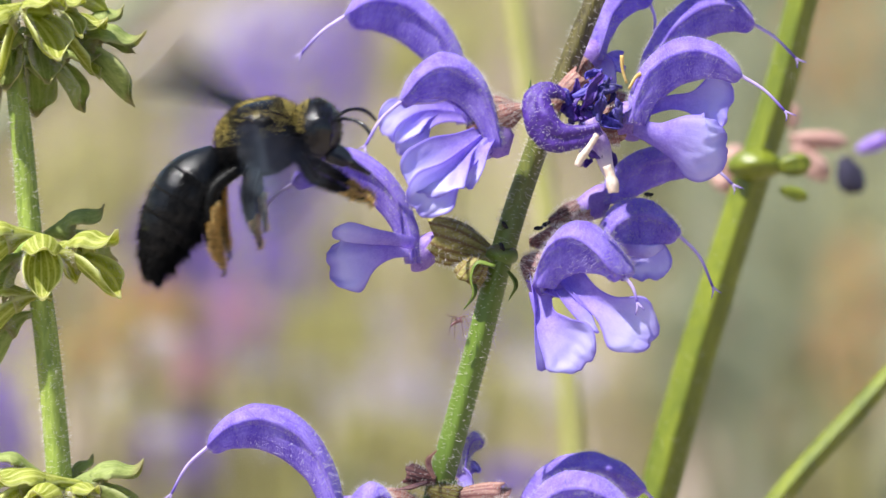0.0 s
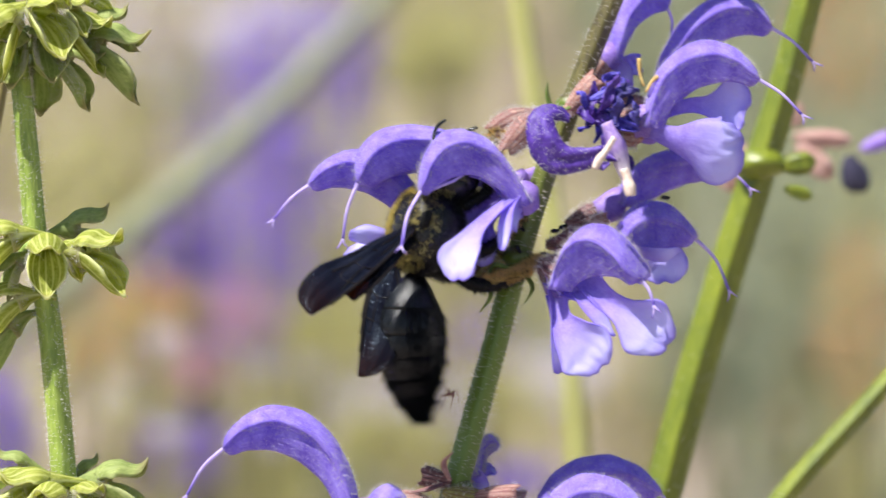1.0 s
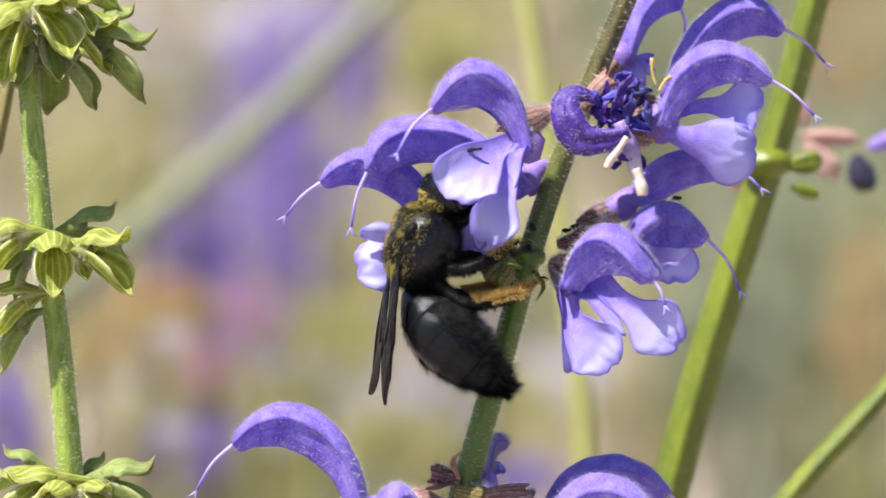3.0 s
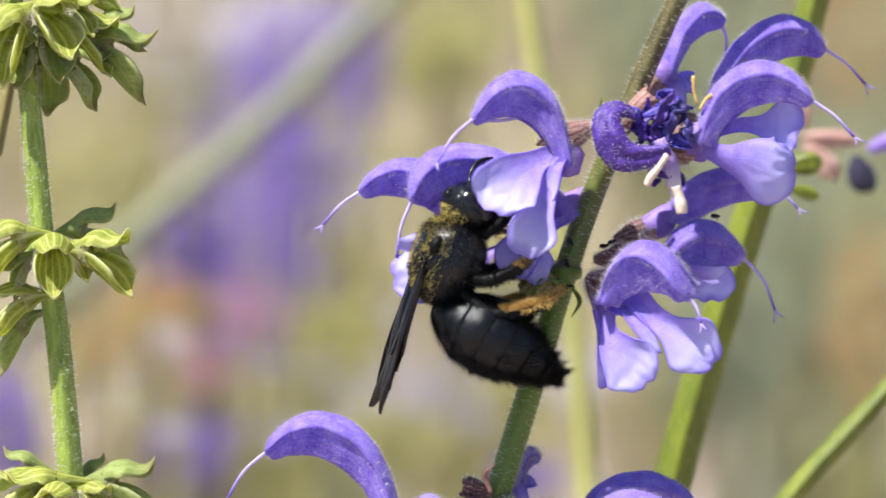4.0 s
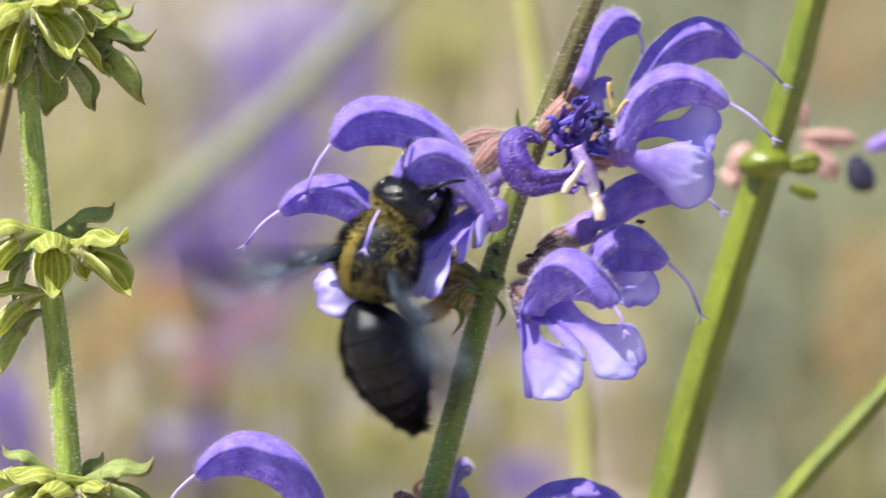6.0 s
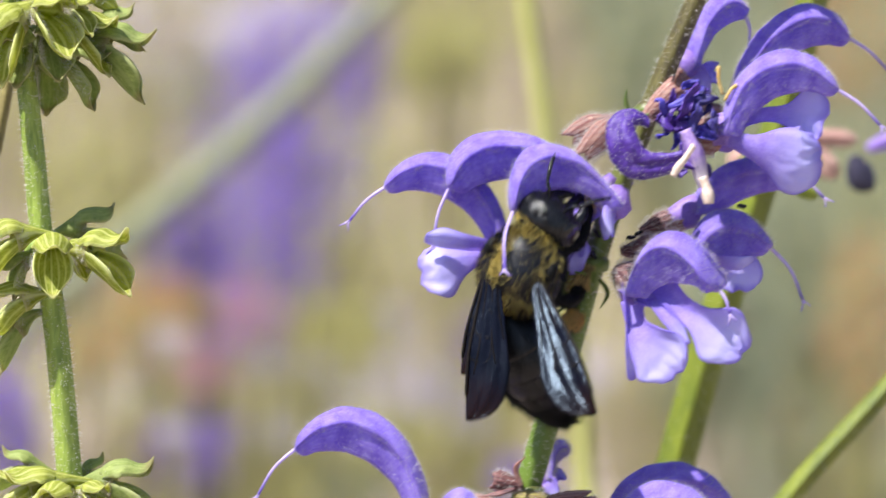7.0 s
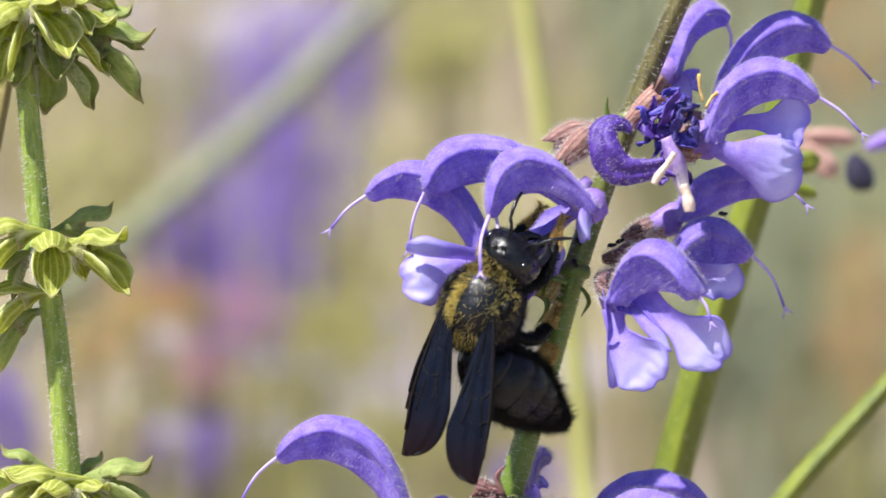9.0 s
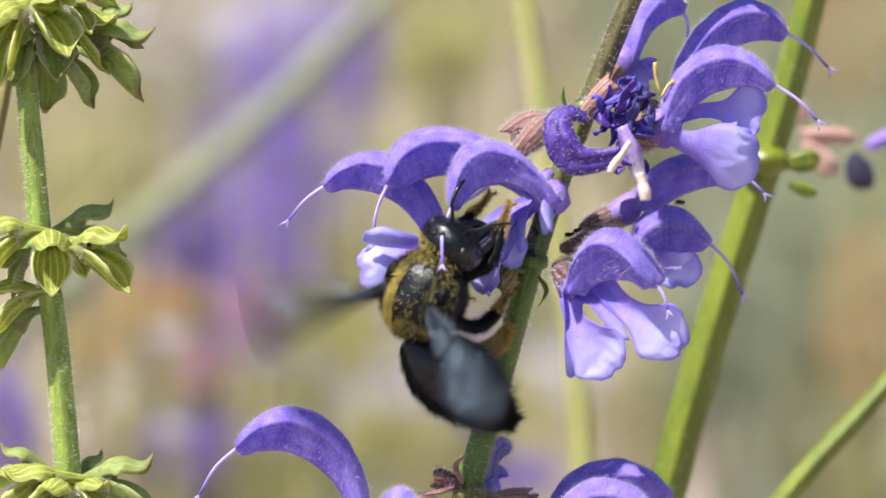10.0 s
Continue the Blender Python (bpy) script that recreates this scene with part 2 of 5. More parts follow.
def ball(bm, centre, radii, nu=20, nv=14, bumpy=0.0, freq=1.0):
    rows = []
    for i in range(nv + 1):
        th = math.pi * i / nv
        row = []
        for j in range(nu):
            ph = 2 * math.pi * j / nu
            d = Vector((math.sin(th) * math.cos(ph), math.sin(th) * math.sin(ph), math.cos(th)))
            k = 1 + bumpy * noise.noise(d * freq)
            row.append(Vector(centre) + Vector((d.x * radii[0], d.y * radii[1], d.z * radii[2])) * k)
        rows.append(row)
    grid(bm, rows, wrap=True)
    bmesh.ops.remove_doubles(bm, verts=bm.verts, dist=1e-8)


def strand(bm, root, tip, r):
    """One fine hair: a slim three-sided spike."""
    d = tip - root
    a = d.orthogonal().normalized() * r
    b = d.cross(a).normalized() * r
    v = [bm.verts.new(root + a), bm.verts.new(root - a * 0.5 + b * 0.87), bm.verts.new(root - a * 0.5 - b * 0.87), bm.verts.new(tip)]
    for i in range(3):
        bm.faces.new((v[i], v[(i + 1) % 3], v[3]))


def fuzz(mesh_ob, count, length, r, seed, lean=0.35, keep=None, droop=None):
    """A bmesh of hairs standing on a part's mesh, spread by area."""
    rng = random.Random(seed)
    me = mesh_ob.data
    me.calc_loop_triangles()
    tris = [(t, t.area) for t in me.loop_triangles]
    bm = bmesh.new()
    total = [0.0]
    for t, a in tris:
        total.append(total[-1] + a)
    whole = total[-1]
    made, tries = 0, 0
    cum = np.array(total)
    while made < count and tries < count * 6:
        tries += 1
        k = min(int(np.searchsorted(cum, rng.random() * whole)) - 1, len(tris) - 1)
        k = max(k, 0)
        t = tris[k][0]
        a, b, c = (me.vertices[i].co for i in t.vertices)
        s, w = rng.random(), rng.random()
        if s + w > 1:
            s, w = 1 - s, 1 - w
        p = a + (b - a) * s + (c - a) * w
        nrm = t.normal
        if keep and not keep(p, nrm, rng):
            continue
        d = nrm + Vector((rng.uniform(-1, 1), rng.uniform(-1, 1), rng.uniform(-1, 1))) * lean
        if droop:
            d += Vector(droop)
        d.normalize()
        strand(bm, p - nrm * r * 0.5, p + d * length * rng.uniform(0.5, 1.2), r * rng.uniform(0.7, 1.2))
        made += 1
    return bm


def part(name, bm, material, parent, label="", at=None, thick=0.0):
    """Links a bmesh as one mesh object under a thing or part."""
    me = bpy.data.meshes.new(name)
    bmesh.ops.recalc_face_normals(bm, faces=bm.faces)
    bm.to_mesh(me)
    bm.free()
    me.materials.append(material)
    ob = new(name, me)
    ob.parent = parent
    if at is not None:
        ob.matrix_basis = at
    if label:
        ob["label"] = label
    if thick:
        md = ob.modifiers.new("thickness", "SOLIDIFY")
        md.thickness, md.offset = thick, 0.0
    return ob


def thing(name, m, label, category, group="", kind=""):
    ob = new(name)
    ob.empty_display_size = 0.01
    ob.matrix_basis = m
    return tagged(ob, label, category, group, kind)


# ---- ground ----
BED_INV = BED.inverted()


def ground_under(p, depth=0.004):
    """The bed point straight below p, just under the soil."""
    w = BED @ p
    w.z = -depth
    return BED_INV @ w


def build_ground():
    bm = bmesh.new()
    rng = random.Random(3)
    xs = [-400, -40, -8, -3, -1.5, -0.75, 0, 0.75, 1.5, 3, 8, 40, 400]
    ys = [-400, -40, -4, 0, 1, 1.5, 2, 2.5, 3, 3.5, 4, 5, 7, 12, 40, 400]
    grid(bm, [[Vector((x, y, rng.uniform(-0.004, 0.0) if abs(x) < 5 and abs(y) < 8 else 0)) for x in xs] for y in ys])
    ob = part("ground", bm, M_GROUND, None)
    tagged(ob, "dry sunlit meadow soil with straw and low plants", "ground", kind="structure")


# ---- meadow sage with open flowers ----
def boat(bm, curve, widths, belly, side_dir, n=12, m=9, frill=0.0, seed=0.0, arch=1.0, crumple=0.0):
    """A petal: a sheet along a curve; widths per curve point; belly: how far its edges leave the middle, as a share of the width;
    side_dir: the way across it."""
    raw = [list(c) + [w] for c, w in zip(curve, widths)]
    s = smooth(raw, n)
    c = [Vector(q[:3]) for q in s]
    rows = []
    for i, q in enumerate(s):
        tan = (c[min(i + 1, n - 1)] - c[max(i - 1, 0)]).normalized()
        side = Vector(side_dir) - tan * Vector(side_dir).dot(tan)
        side.normalize()
        nrm = tan.cross(side)
        row = []
        u = i / (n - 1)
        for j in range(m):
            v = 2 * j / (m - 1) - 1
            w = max(q[3], 0.2)
            e = abs(v)
            wave = frill * w * e * e * u * (math.sin(10 * u + 2 * v + seed) + 0.5 * math.sin(19 * u + seed * 3)) + frill * 1.3 * w * u * noise.noise(Vector((u * 1.7, v * 1.3, seed * 3.1)))
            back = (1 - math.cos(v * 1.3)) * w * 0.8 * max(0.0, u - 0.55) / 0.45
            if crumple:
                q0 = Vector((u * 3.1, v * 1.9, seed * 5.3))
                wave += crumple * u * (noise.noise(q0) + 0.55 * abs(noise.noise(q0 * 1.9)) + 0.10 * noise.noise(q0 * 5.0))
            row.append((c[i] + side * (w * math.sin(v * 1.25 * arch) / math.sin(1.25 * arch)) + nrm * (belly * w * e ** 1.8 + wave) - tan * back))
        rows.append(row)
    grid(bm, rows)


def petal(bm, path, widths, across, cup=0.35, frill=0.1, seed=0.0, n=34, m=25, notch=0.0):
    """A clawed, cupped petal: path from the throat to the rim, half widths along it, across: the way over it;
    cup: how far the sides rise, as a share of the width; the rim waves and the end is rounded or notched."""
    q = smooth([list(c) + [w] for c, w in zip(path, widths)], n)
    c = [Vector(p[:3]) for p in q]
    rows = []
    for i, p in enumerate(q):
        u = i / (n - 1)
        tan = (c[min(i + 1, n - 1)] - c[max(i - 1, 0)]).normalized()
        side = Vector(across) - tan * Vector(across).dot(tan)
        side.normalize()
        nrm = tan.cross(side)
        w = max(p[3], 0.5)
        lobe = min(1.0, max(0.0, (u - 0.35) / 0.5))
        row = []
        for j in range(m):
            v = 2 * j / (m - 1) - 1
            e = abs(v)
            edge = max(e, max(0.0, (u - 0.72) / 0.28)) ** 3
            ruffle = frill * w * edge * lobe * (math.sin(5.5 * v + 9 * u + seed) + 0.6 * math.sin(11 * v - 6 * u + seed * 2.3))
            z0 = Vector((u * 2.2, v * 1.4, seed * 4.7))
            ruffle += w * lobe * (0.24 * noise.noise(z0) + 0.13 * abs(noise.noise(z0 * 2.1)) - 0.03 + 0.02 * noise.noise(z0 * 7))
            lift = cup * w * (e ** 2.0 + 0.9 * (1 - e * e) * max(0.0, (u - 0.7) / 0.3) ** 2)
            back = w * max(0.0, (u - 0.6) / 0.4) * (0.42 * e ** 2.2 + notch * math.exp(-(v / 0.22) ** 2) + 0.014 * math.sin(17 * v + seed))
            row.append(c[i] + side * (w * v * (1 - 0.16 * abs(cup) * e * e)) + nrm * (lift + ruffle) - tan * back)
        rows.append(row)
    grid(bm, rows)


def scale_bm(bm):
    for v in bm.verts:
        v.co *= U
    return bm


def flower(plant, pivot, yaw, lean, calyx, base, sx, sz, tip, lips, style=70, droop=0.5, deep=62, wide=21, cal_mat=None,
           name="flower", seed=1, tube_r=30, cal_r=36, style_side=0.0, loose=False, lobes=True, petals=(), origin=None, lever=0):
    """One two-lipped sage flower. Its x axis leads away from the stem, z up. calyx: end of the calyx; base: where the two lips part;
    sx, sz, tip: reach and rise of the hood, height of its tip as a share of the rise; lips: (end x, y, z, width, facing)."""
    at = Matrix.Translation(pivot) @ pose(0, 0, 0, 0, lean, 0) @ pose(0, 0, 0, 0, 0, yaw)
    cx, cz = calyx
    bx, bz = base
    # corolla tube
    bm = bmesh.new()
    tube(bm, [(cx * 0.4, 0, cz * 0.4), (cx * 0.8, 0, cz * 0.8), (bx, 0, bz - 6), (bx + 14, 0, bz - 8)],
         [tube_r * 0.25, tube_r * 0.6, tube_r * 0.95, tube_r * 0.82], 16, cap=False, flat=0.8)
    body = part(name, scale_bm(bm), M_TUBE, plant, at=at, thick=3 * U)
    # calyx, ribbed and toothed
    bm = bmesh.new()
    d = Vector((cx, 0, cz)).normalized()
    ln = math.hypot(cx, cz)
    nrm = Vector((-d.z, 0, d.x))
    rows = []
    for i in range(16):
        u = i / 15
        r = cal_r * (0.22 + 0.72 * math.sin(min(1, u * 1.05) * 1.9) ** 1.1 - 0.10 * u * u)
        if loose:
            r *= 1 - 0.55 * max(0.0, (u - 0.45) / 0.55) ** 1.4
        row = []
        for k in range(52):
            a = 2 * math.pi * k / 52
            rib = 1 + 0.075 * abs(math.cos(6.5 * a)) - 0.03
            two = 0.24 * max(0, math.cos(a)) ** 0.9 + 0.10 * max(0, -math.cos(a)) ** 0.9
            tooth = (two - 0.04) * ln * max(0, u - 0.55) / 0.45
            wob = 1 + 0.10 * noise.noise(Vector((math.cos(a), math.sin(a), u * 2 + seed)))
            row.append(d * (ln * u + tooth) + nrm * (r * rib * wob * math.cos(a)) + Vector((0, 1, 0)) * (r * rib * wob * math.sin(a) * 0.8))
        rows.append(row)
    grid(bm, rows, wrap=True)
    cal = part("calyx", scale_bm(bm), cal_mat or M_CALYX, plant if loose else body, "hairy ribbed calyx", at=at if loose else None, thick=2.5 * U)
    # hood
    bm = bmesh.new()
    crest = [(-0.04, -0.12), (0.03, 0.30), (0.16, 0.68), (0.38, 0.93), (0.62, 1.0), (0.83, 0.89), (0.96, 0.71), (1.0, 0.59)]
    under = [(0.13, -0.14), (0.20, 0.09), (0.315, 0.29), (0.46, 0.44), (0.63, 0.52), (0.80, 0.535), (0.92, 0.50), (0.985, 0.555)]
    thin = deep / 78 * 170 / sz

    def place(a, b):
        s2 = max(0.0, a) ** 2
        return (bx + a * sx, bz + (b + (tip - 0.59) * s2) * sz)
    pts = smooth([place(*q) for q in crest], 26)
    low = smooth([place(*(np.array(q) + (np.array(r) - np.array(q)) * thin)) for q, r in zip(crest, under)], 26)
    rows = []
    for i in range(26):
        u = i / 25
        end = max(0.0, 1 - max(0.0, (u - 0.66) / 0.34) ** 2.4) ** 0.5
        w = wide * 1.2 * lerp(1.15, 1.0, u) * max(end, 0.12)
        row = []
        for j in range(37):
            v = 2 * j / 36 - 1
            a = abs(v)
            step = min(1.0, max(0.0, (a - 0.41) / 0.07))
            step = step * step * (3 - 2 * step) * min(1.0, u * 3) * end
            y = (1 if v > 0 else -1) * w * (math.sin(math.pi * min(1, a) ** 0.8 * 0.84) * (1 - 0.26 * step) + 0.13 * math.exp(-((a - 0.39) / 0.05) ** 2) * end)
            if j == 18:
                y = 0
            c2 = pts[i] + (low[i] - pts[i]) * a ** 1.15
            q = Vector((c2[0], y, c2[1]))
            q += Vector((noise.noise(q * 0.03 + Vector((seed, 0, 0))), 0, noise.noise(q * 0.03 + Vector((0, seed, 9))))) * 2.5
            row.append(q)
        rows.append(row)
    grid(bm, rows)
    hood = part("hood", scale_bm(bm), M_HOOD, body, "arched violet upper petal", thick=2.2 * U)
    # lower lip
    for k, (ex, ey, ez, w, face, *form) in enumerate(lips):
        bm = bmesh.new()
        s = Vector((bx + 4, ey * 0.12, bz - 22))
        e = Vector((bx + ex, ey, bz + ez))
        mid1 = s.lerp(e, 0.33) + Vector((0, 0, 0.10 * abs(ex)))
        mid2 = s.lerp(e, 0.68) + Vector((0, 0, 0.12 * abs(ex)))
        dirn = (e - s).normalized()
        across = dirn.cross(Vector(face)).normalized()
        boat(bm, [s, mid1, mid2, s.lerp(e, 0.9), e], [w * q for q in (form[0] if form else (0.32, 0.42, 0.82, 1.0, 0.62))], -0.6, across, 34, 29, 0.17, seed + k * 2.1, crumple=18.0)
        part("lower_lip", scale_bm(bm), M_LIP, body, "pale violet cupped lower petal with a frilled rim", thick=2.0 * U)
    inv = at.inverted()
    lip_obs = []
    for k, (path, widths, across, cup) in enumerate(petals):
        bm = bmesh.new()
        pts3 = [inv @ (plan(x, z, y) - origin) / U for x, z, y in path]
        petal(bm, pts3, widths, inv.to_3x3() @ Vector(across), cup, 0.055, seed + k * 2.1, notch=0.16 if max(widths) > 40 else 0.0)
        lip_obs.append(part("lower_lip", scale_bm(bm), M_LIP, body, "pale violet cupped lower petal with a frilled rim", thick=2.0 * U))
    # narrow side lobes
    for sgn in (-1, 1) if lobes else ():
        bm = bmesh.new()
        boat(bm, [(bx, sgn * 12, bz - 8), (bx + sx * 0.14, sgn * 24, bz - 24), (bx + sx * 0.24, sgn * 30, bz - 58)], [13, 17, 5], 0.5,
             (0.4, sgn * 0.5, 0.6), 10, 7, 0.08, seed)
        part("side_lobe", scale_bm(bm), M_LIP, body, thick=2.0 * U)
    # style with a forked tip
    if style:
        bm = bmesh.new()
        p0 = Vector((pts[25][0] - 8, 0, pts[25][1] + 2))
        ang = radians(droop)
        go = Vector((math.cos(ang * 0.8), style_side, -math.sin(ang * 0.8)))
        dn = Vector((math.cos(ang * 1.15), style_side, -math.sin(ang * 1.15)))
        p1 = p0 + go * style * 0.5
        p2 = p1 + dn * style * 0.5
        tube(bm, [p0, p1, p2], [3.6, 2.8, 2.4], 7, 14)
        for sg in (-1, 1):
            tube(bm, [p2, p2 + (p2 - p1).normalized() * 9 + Vector((sg * 3, 0, sg * 2)), p2 + (p2 - p1).normalized() * 16 + Vector((sg * 9, 0, sg * 5 - 2))],
                 [2.2, 1.8, 0.8], 6, 8)
        part("style", scale_bm(bm), M_STYLE, body, "thin lilac style with a forked tip")
    # a lever stamen that can swing out of the hood
    if lever:
        bm = bmesh.new()
        p0 = Vector((pts[25][0] - 16, 0, pts[25][1] - 4))
        go = Vector((math.cos(radians(48)), 0, -math.sin(radians(48))))
        dn = Vector((math.cos(radians(66)), 0, -math.sin(radians(66))))
        p1 = go * lever * 0.5
        p2 = p1 + dn * lever * 0.5
        tube(bm, [Vector((0, 0, 0)), p1, p2], [3.4, 2.8, 2.4], 7, 14)
        arm = part("stamen", scale_bm(bm), M_STYLE, body, "thin pale lever stamen", at=Matrix.Translation(p0 * U))
        bm = bmesh.new()
        tube(bm, [p2 - dn * 4, p2 + dn * 8, p2 + dn * 18], [3.0, 5.0, 2.4], 8, 10, flat=0.6)
        part("anther", scale_bm(bm), M_CREAM, arm, "cream anther")
        KEYED["lever"] = (arm, arm.matrix_basis.copy())
    tagged(part("hairs", fuzz(hood, 2100, 11 * U, 0.28 * U, seed), M_HAIR, body), kind="stuff")
    tagged(part("hairs", fuzz(cal, 900, 13 * U, 0.42 * U, seed + 50), M_HAIR, cal), kind="stuff")
    return body, at, cal, lip_obs


def square(a):
    """Four-cornered stem section, corners rounded."""
    p = 1.5
    return (abs(math.cos(a)) ** p + abs(math.sin(a)) ** p) ** (-1 / p) * 1.06


def keen(a):
    """A stem section with plainer corners."""
    p = 1.03
    return (abs(math.cos(a)) ** p + abs(math.sin(a)) ** p) ** (-1 / p) * 1.12


def stem_part(plant, base, pts, radii, mat, hairs=700, hair_len=11, seed=5, n_along=60, label="", section=square, turn=0.0):
    bm = bmesh.new()
    tube(bm, [p - base for p in pts], [r * U for r in radii], 28, n_along, section=section, up=(turn, 1, 0))
    st = part("stem", bm, mat, plant, label)
    lo = (plan(0, 1000) - base).z
    if hairs:
        tagged(part("hairs", fuzz(st, hairs, hair_len * U, 0.42 * U, seed, keep=lambda p, n, r: p.z > lo), M_HAIR, plant), kind="stuff")
    return st


SAGE_ROOT = ground_under(plan(640, 2400))
SAGE_M0 = BED @ Matrix.Translation(SAGE_ROOT)
KEYED = {}


def build_sage():
    sage = thing("meadow_sage", SAGE_M0, "meadow sage with whorls of violet hooded flowers on a hairy stem", "flower")
    b = SAGE_ROOT
    stem_part(sage, b, [plan(1290, -420), plan(1190, -190), plan(1105, 0), plan(1032, 180), plan(975, 330), plan(935, 455), plan(890, 620), plan(842, 790),
                        plan(812, 900), plan(735, 1250), plan(640, 2400), b], [14, 15.5, 17, 18.5, 19.5, 20.5, 21, 22, 22.5, 25, 32, 34], M_STEM, 4200, 12,
              label="square hairy olive-green stem")
    # swollen nodes
    for x, z in ((1032, 182), (936, 452), (826, 858)):
        bm = bmesh.new()
        ball(bm, plan(x, z) - b, (29 * U, 27 * U, 20 * U), 18, 10, 0.15, 3)
        part("node", bm, M_STEM, sage)

    def put(x, z, y, *args, **kw):
        return flower(sage, plan(x, z, y) - b, *args, origin=b, **kw)

    # the three blooms over the open side, where the bee feeds
    KEYED["upper"] = put(972, 195, 1.0, 184, 0, (82, 0), (84, 2), 226, 200, 0.84, [], style=112, droop=40, deep=88, wide=27, seed=11, cal_r=30, loose=True, lobes=False, petals=(
        ([(885, 205, 0), (838, 192, -1), (796, 196, -2), (762, 216, -3), (736, 246, -3)], [12, 15, 28, 46, 30], (0.6, -0.3, -0.75), 0.35),
        ([(880, 212, -1), (838, 206, -2), (800, 214, -3), (776, 244, -3.5), (762, 274, -3)], [10, 12, 20, 32, 16], (0.7, 0.0, -0.7), 0.3)))
    KEYED["front"] = put(980, 190, -5.0, 191, 0, (84, -40), (48, -52), 176, 156, 0.40, [], style=124, droop=44, style_side=1.0, deep=74, wide=26, seed=12, cal_r=29, loose=True, lever=112, petals=(
        ([(912, 236, -6), (872, 256, -7.5), (838, 284, -9), (812, 318, -10), (800, 348, -10)], [18, 24, 50, 63, 40], (0.7, -0.2, -0.7), 0.34),
        ([(916, 246, -6), (898, 290, -8), (880, 335, -9.5), (862, 380, -10), (846, 418, -9.5)], [14, 18, 26, 47, 34], (0.85, 0.2, -0.3), 0.42),
        ([(924, 240, -6.5), (910, 270, -8), (902, 305, -8.5), (890, 340, -8.5)], [12, 15, 18, 9], (0.7, -0.5, -0.1), 0.5)))
    put(925, 455, 2.0, 178, 0, (112, 38), (136, 12), 226, 178, 0.70, [], style=96, droop=44, deep=68, wide=24, seed=13, cal_mat=M_CALYX_G, cal_r=44, lobes=False, petals=(
        ([(788, 440, 1), (742, 440, 0), (704, 446, -1), (664, 460, -2), (624, 468, -2)], [14, 16, 30, 55, 44], (-0.1, 0.35, 0.93), 0.35),
        ([(784, 432, 0), (744, 424, -1.5), (708, 420, -2.5), (664, 414, -3), (636, 414, -3)], [12, 13, 17, 21, 12], (0.0, -0.5, 0.86), 0.4)))
    # the blooms on the other side of the upper whorl
    put(1096, 190, 4.0, 6, 0, (56, -10), (72, -26), 226, 212, 0.82, [], style=106, droop=39, deep=78, wide=25, seed=14, lobes=False)
    put(1096, 222, -2.0, -8, 0, (50, -4), (66, 16), 202, 140, 0.47, [], style=104, droop=40, deep=70, wide=24, seed=15, lobes=False, petals=(
        ([(1168, 226, -3), (1212, 244, -4), (1258, 256, -5), (1300, 268, -5), (1344, 262, -4)], [16, 24, 50, 64, 50], (0.15, 0.2, -0.95), 0.3),
        ([(1172, 205, -2), (1232, 186, -2), (1276, 186, -2), (1312, 190, -2), (1350, 202, -3)], [12, 13, 22, 58, 52], (0.2, -0.2, -0.95), -0.2)))
    # the lower whorl
    put(1020, 395, 6.0, 4, 0, (60, 20), (96, 44), 196, 92, 0.62, [], style=62, droop=38, deep=62, wide=24, seed=16, cal_mat=M_CALYX_D, cal_r=24, lobes=False)
    put(985, 430, 3.0, 0, 0, (76, 6), (118, -8), 152, 96, 0.22, [], style=118, droop=58, deep=80, wide=27, seed=17, cal_mat=M_CALYX_D, cal_r=25, lobes=False, petals=(
        ([(1125, 428, 3), (1158, 440, 3), (1188, 466, 2.5), (1194, 504, 2)], [14, 30, 47, 40], (1.0, 0.2, 0.0), 0.25),
        ([(1120, 438, 2), (1158, 447, 1), (1194, 451, 0), (1224, 440, 0)], [10, 14, 16, 8], (0.0, 0.6, -0.7), 0.4)))
    put(974, 462, -3.0, -30, 0, (44, -22), (42, -30), 162, 116, 0.02, [], style=56, droop=62, deep=78, wide=40, seed=18, cal_mat=M_CALYX_D, cal_r=36, tube_r=34, lobes=False, petals=(
        ([(1006, 516, -5), (1014, 560, -6), (1034, 592, -7), (1062, 620, -7.5), (1086, 644, -7)], [22, 20, 38, 57, 36], (0.85, -0.2, 0.5), 0.42),
        ([(990, 486, -4.5), (998, 540, -5.5), (1000, 600, -5.5), (1003, 658, -5)], [12, 17, 20, 15], (0.6, 0.7, 0.1), 0.4),
        ([(1052, 480, -5), (1086, 522, -6.5), (1122, 550, -7.5), (1164, 580, -8), (1202, 608, -7.5)], [27, 22, 27, 58, 34], (0.6, 0.0, 0.8), 0.45),
        ([(1040, 512, -5.5), (1066, 546, -7), (1086, 570, -7.5), (1106, 592, -7.5)], [13, 15, 13, 2], (0.7, 0.3, 0.6), 0.5),
        ([(1004, 478, -3.5), (1034, 496, -4.5), (1066, 512, -5), (1092, 530, -5.5)], [36, 38, 32, 16], (0.4, 0.2, 0.9), 0.6)))
    for pts, r in (([(1056, 474, -4.5), (1072, 484, -5.5), (1086, 494, -6)], 5), ([(1004, 502, -5), (1007, 512, -5.8), (1009, 522, -6)], 4)):
        bm = bmesh.new()
        tube(bm, [plan(*q) - b for q in pts], [r * 0.7 * U, r * U, r * 0.7 * U], 9, 12)
        part("stamen", bm, M_STYLE, sage, "short pale stamen in the mouth of a bloom")
    # the top whorl
    put(1075, 150, 3.0, 24, 0, (20, 30), (28, 56), 118, 118, 0.82, [(60, 0, -20, 20, (0, -0.9, 0.3))], style=70, droop=80, deep=56, wide=20, seed=19)
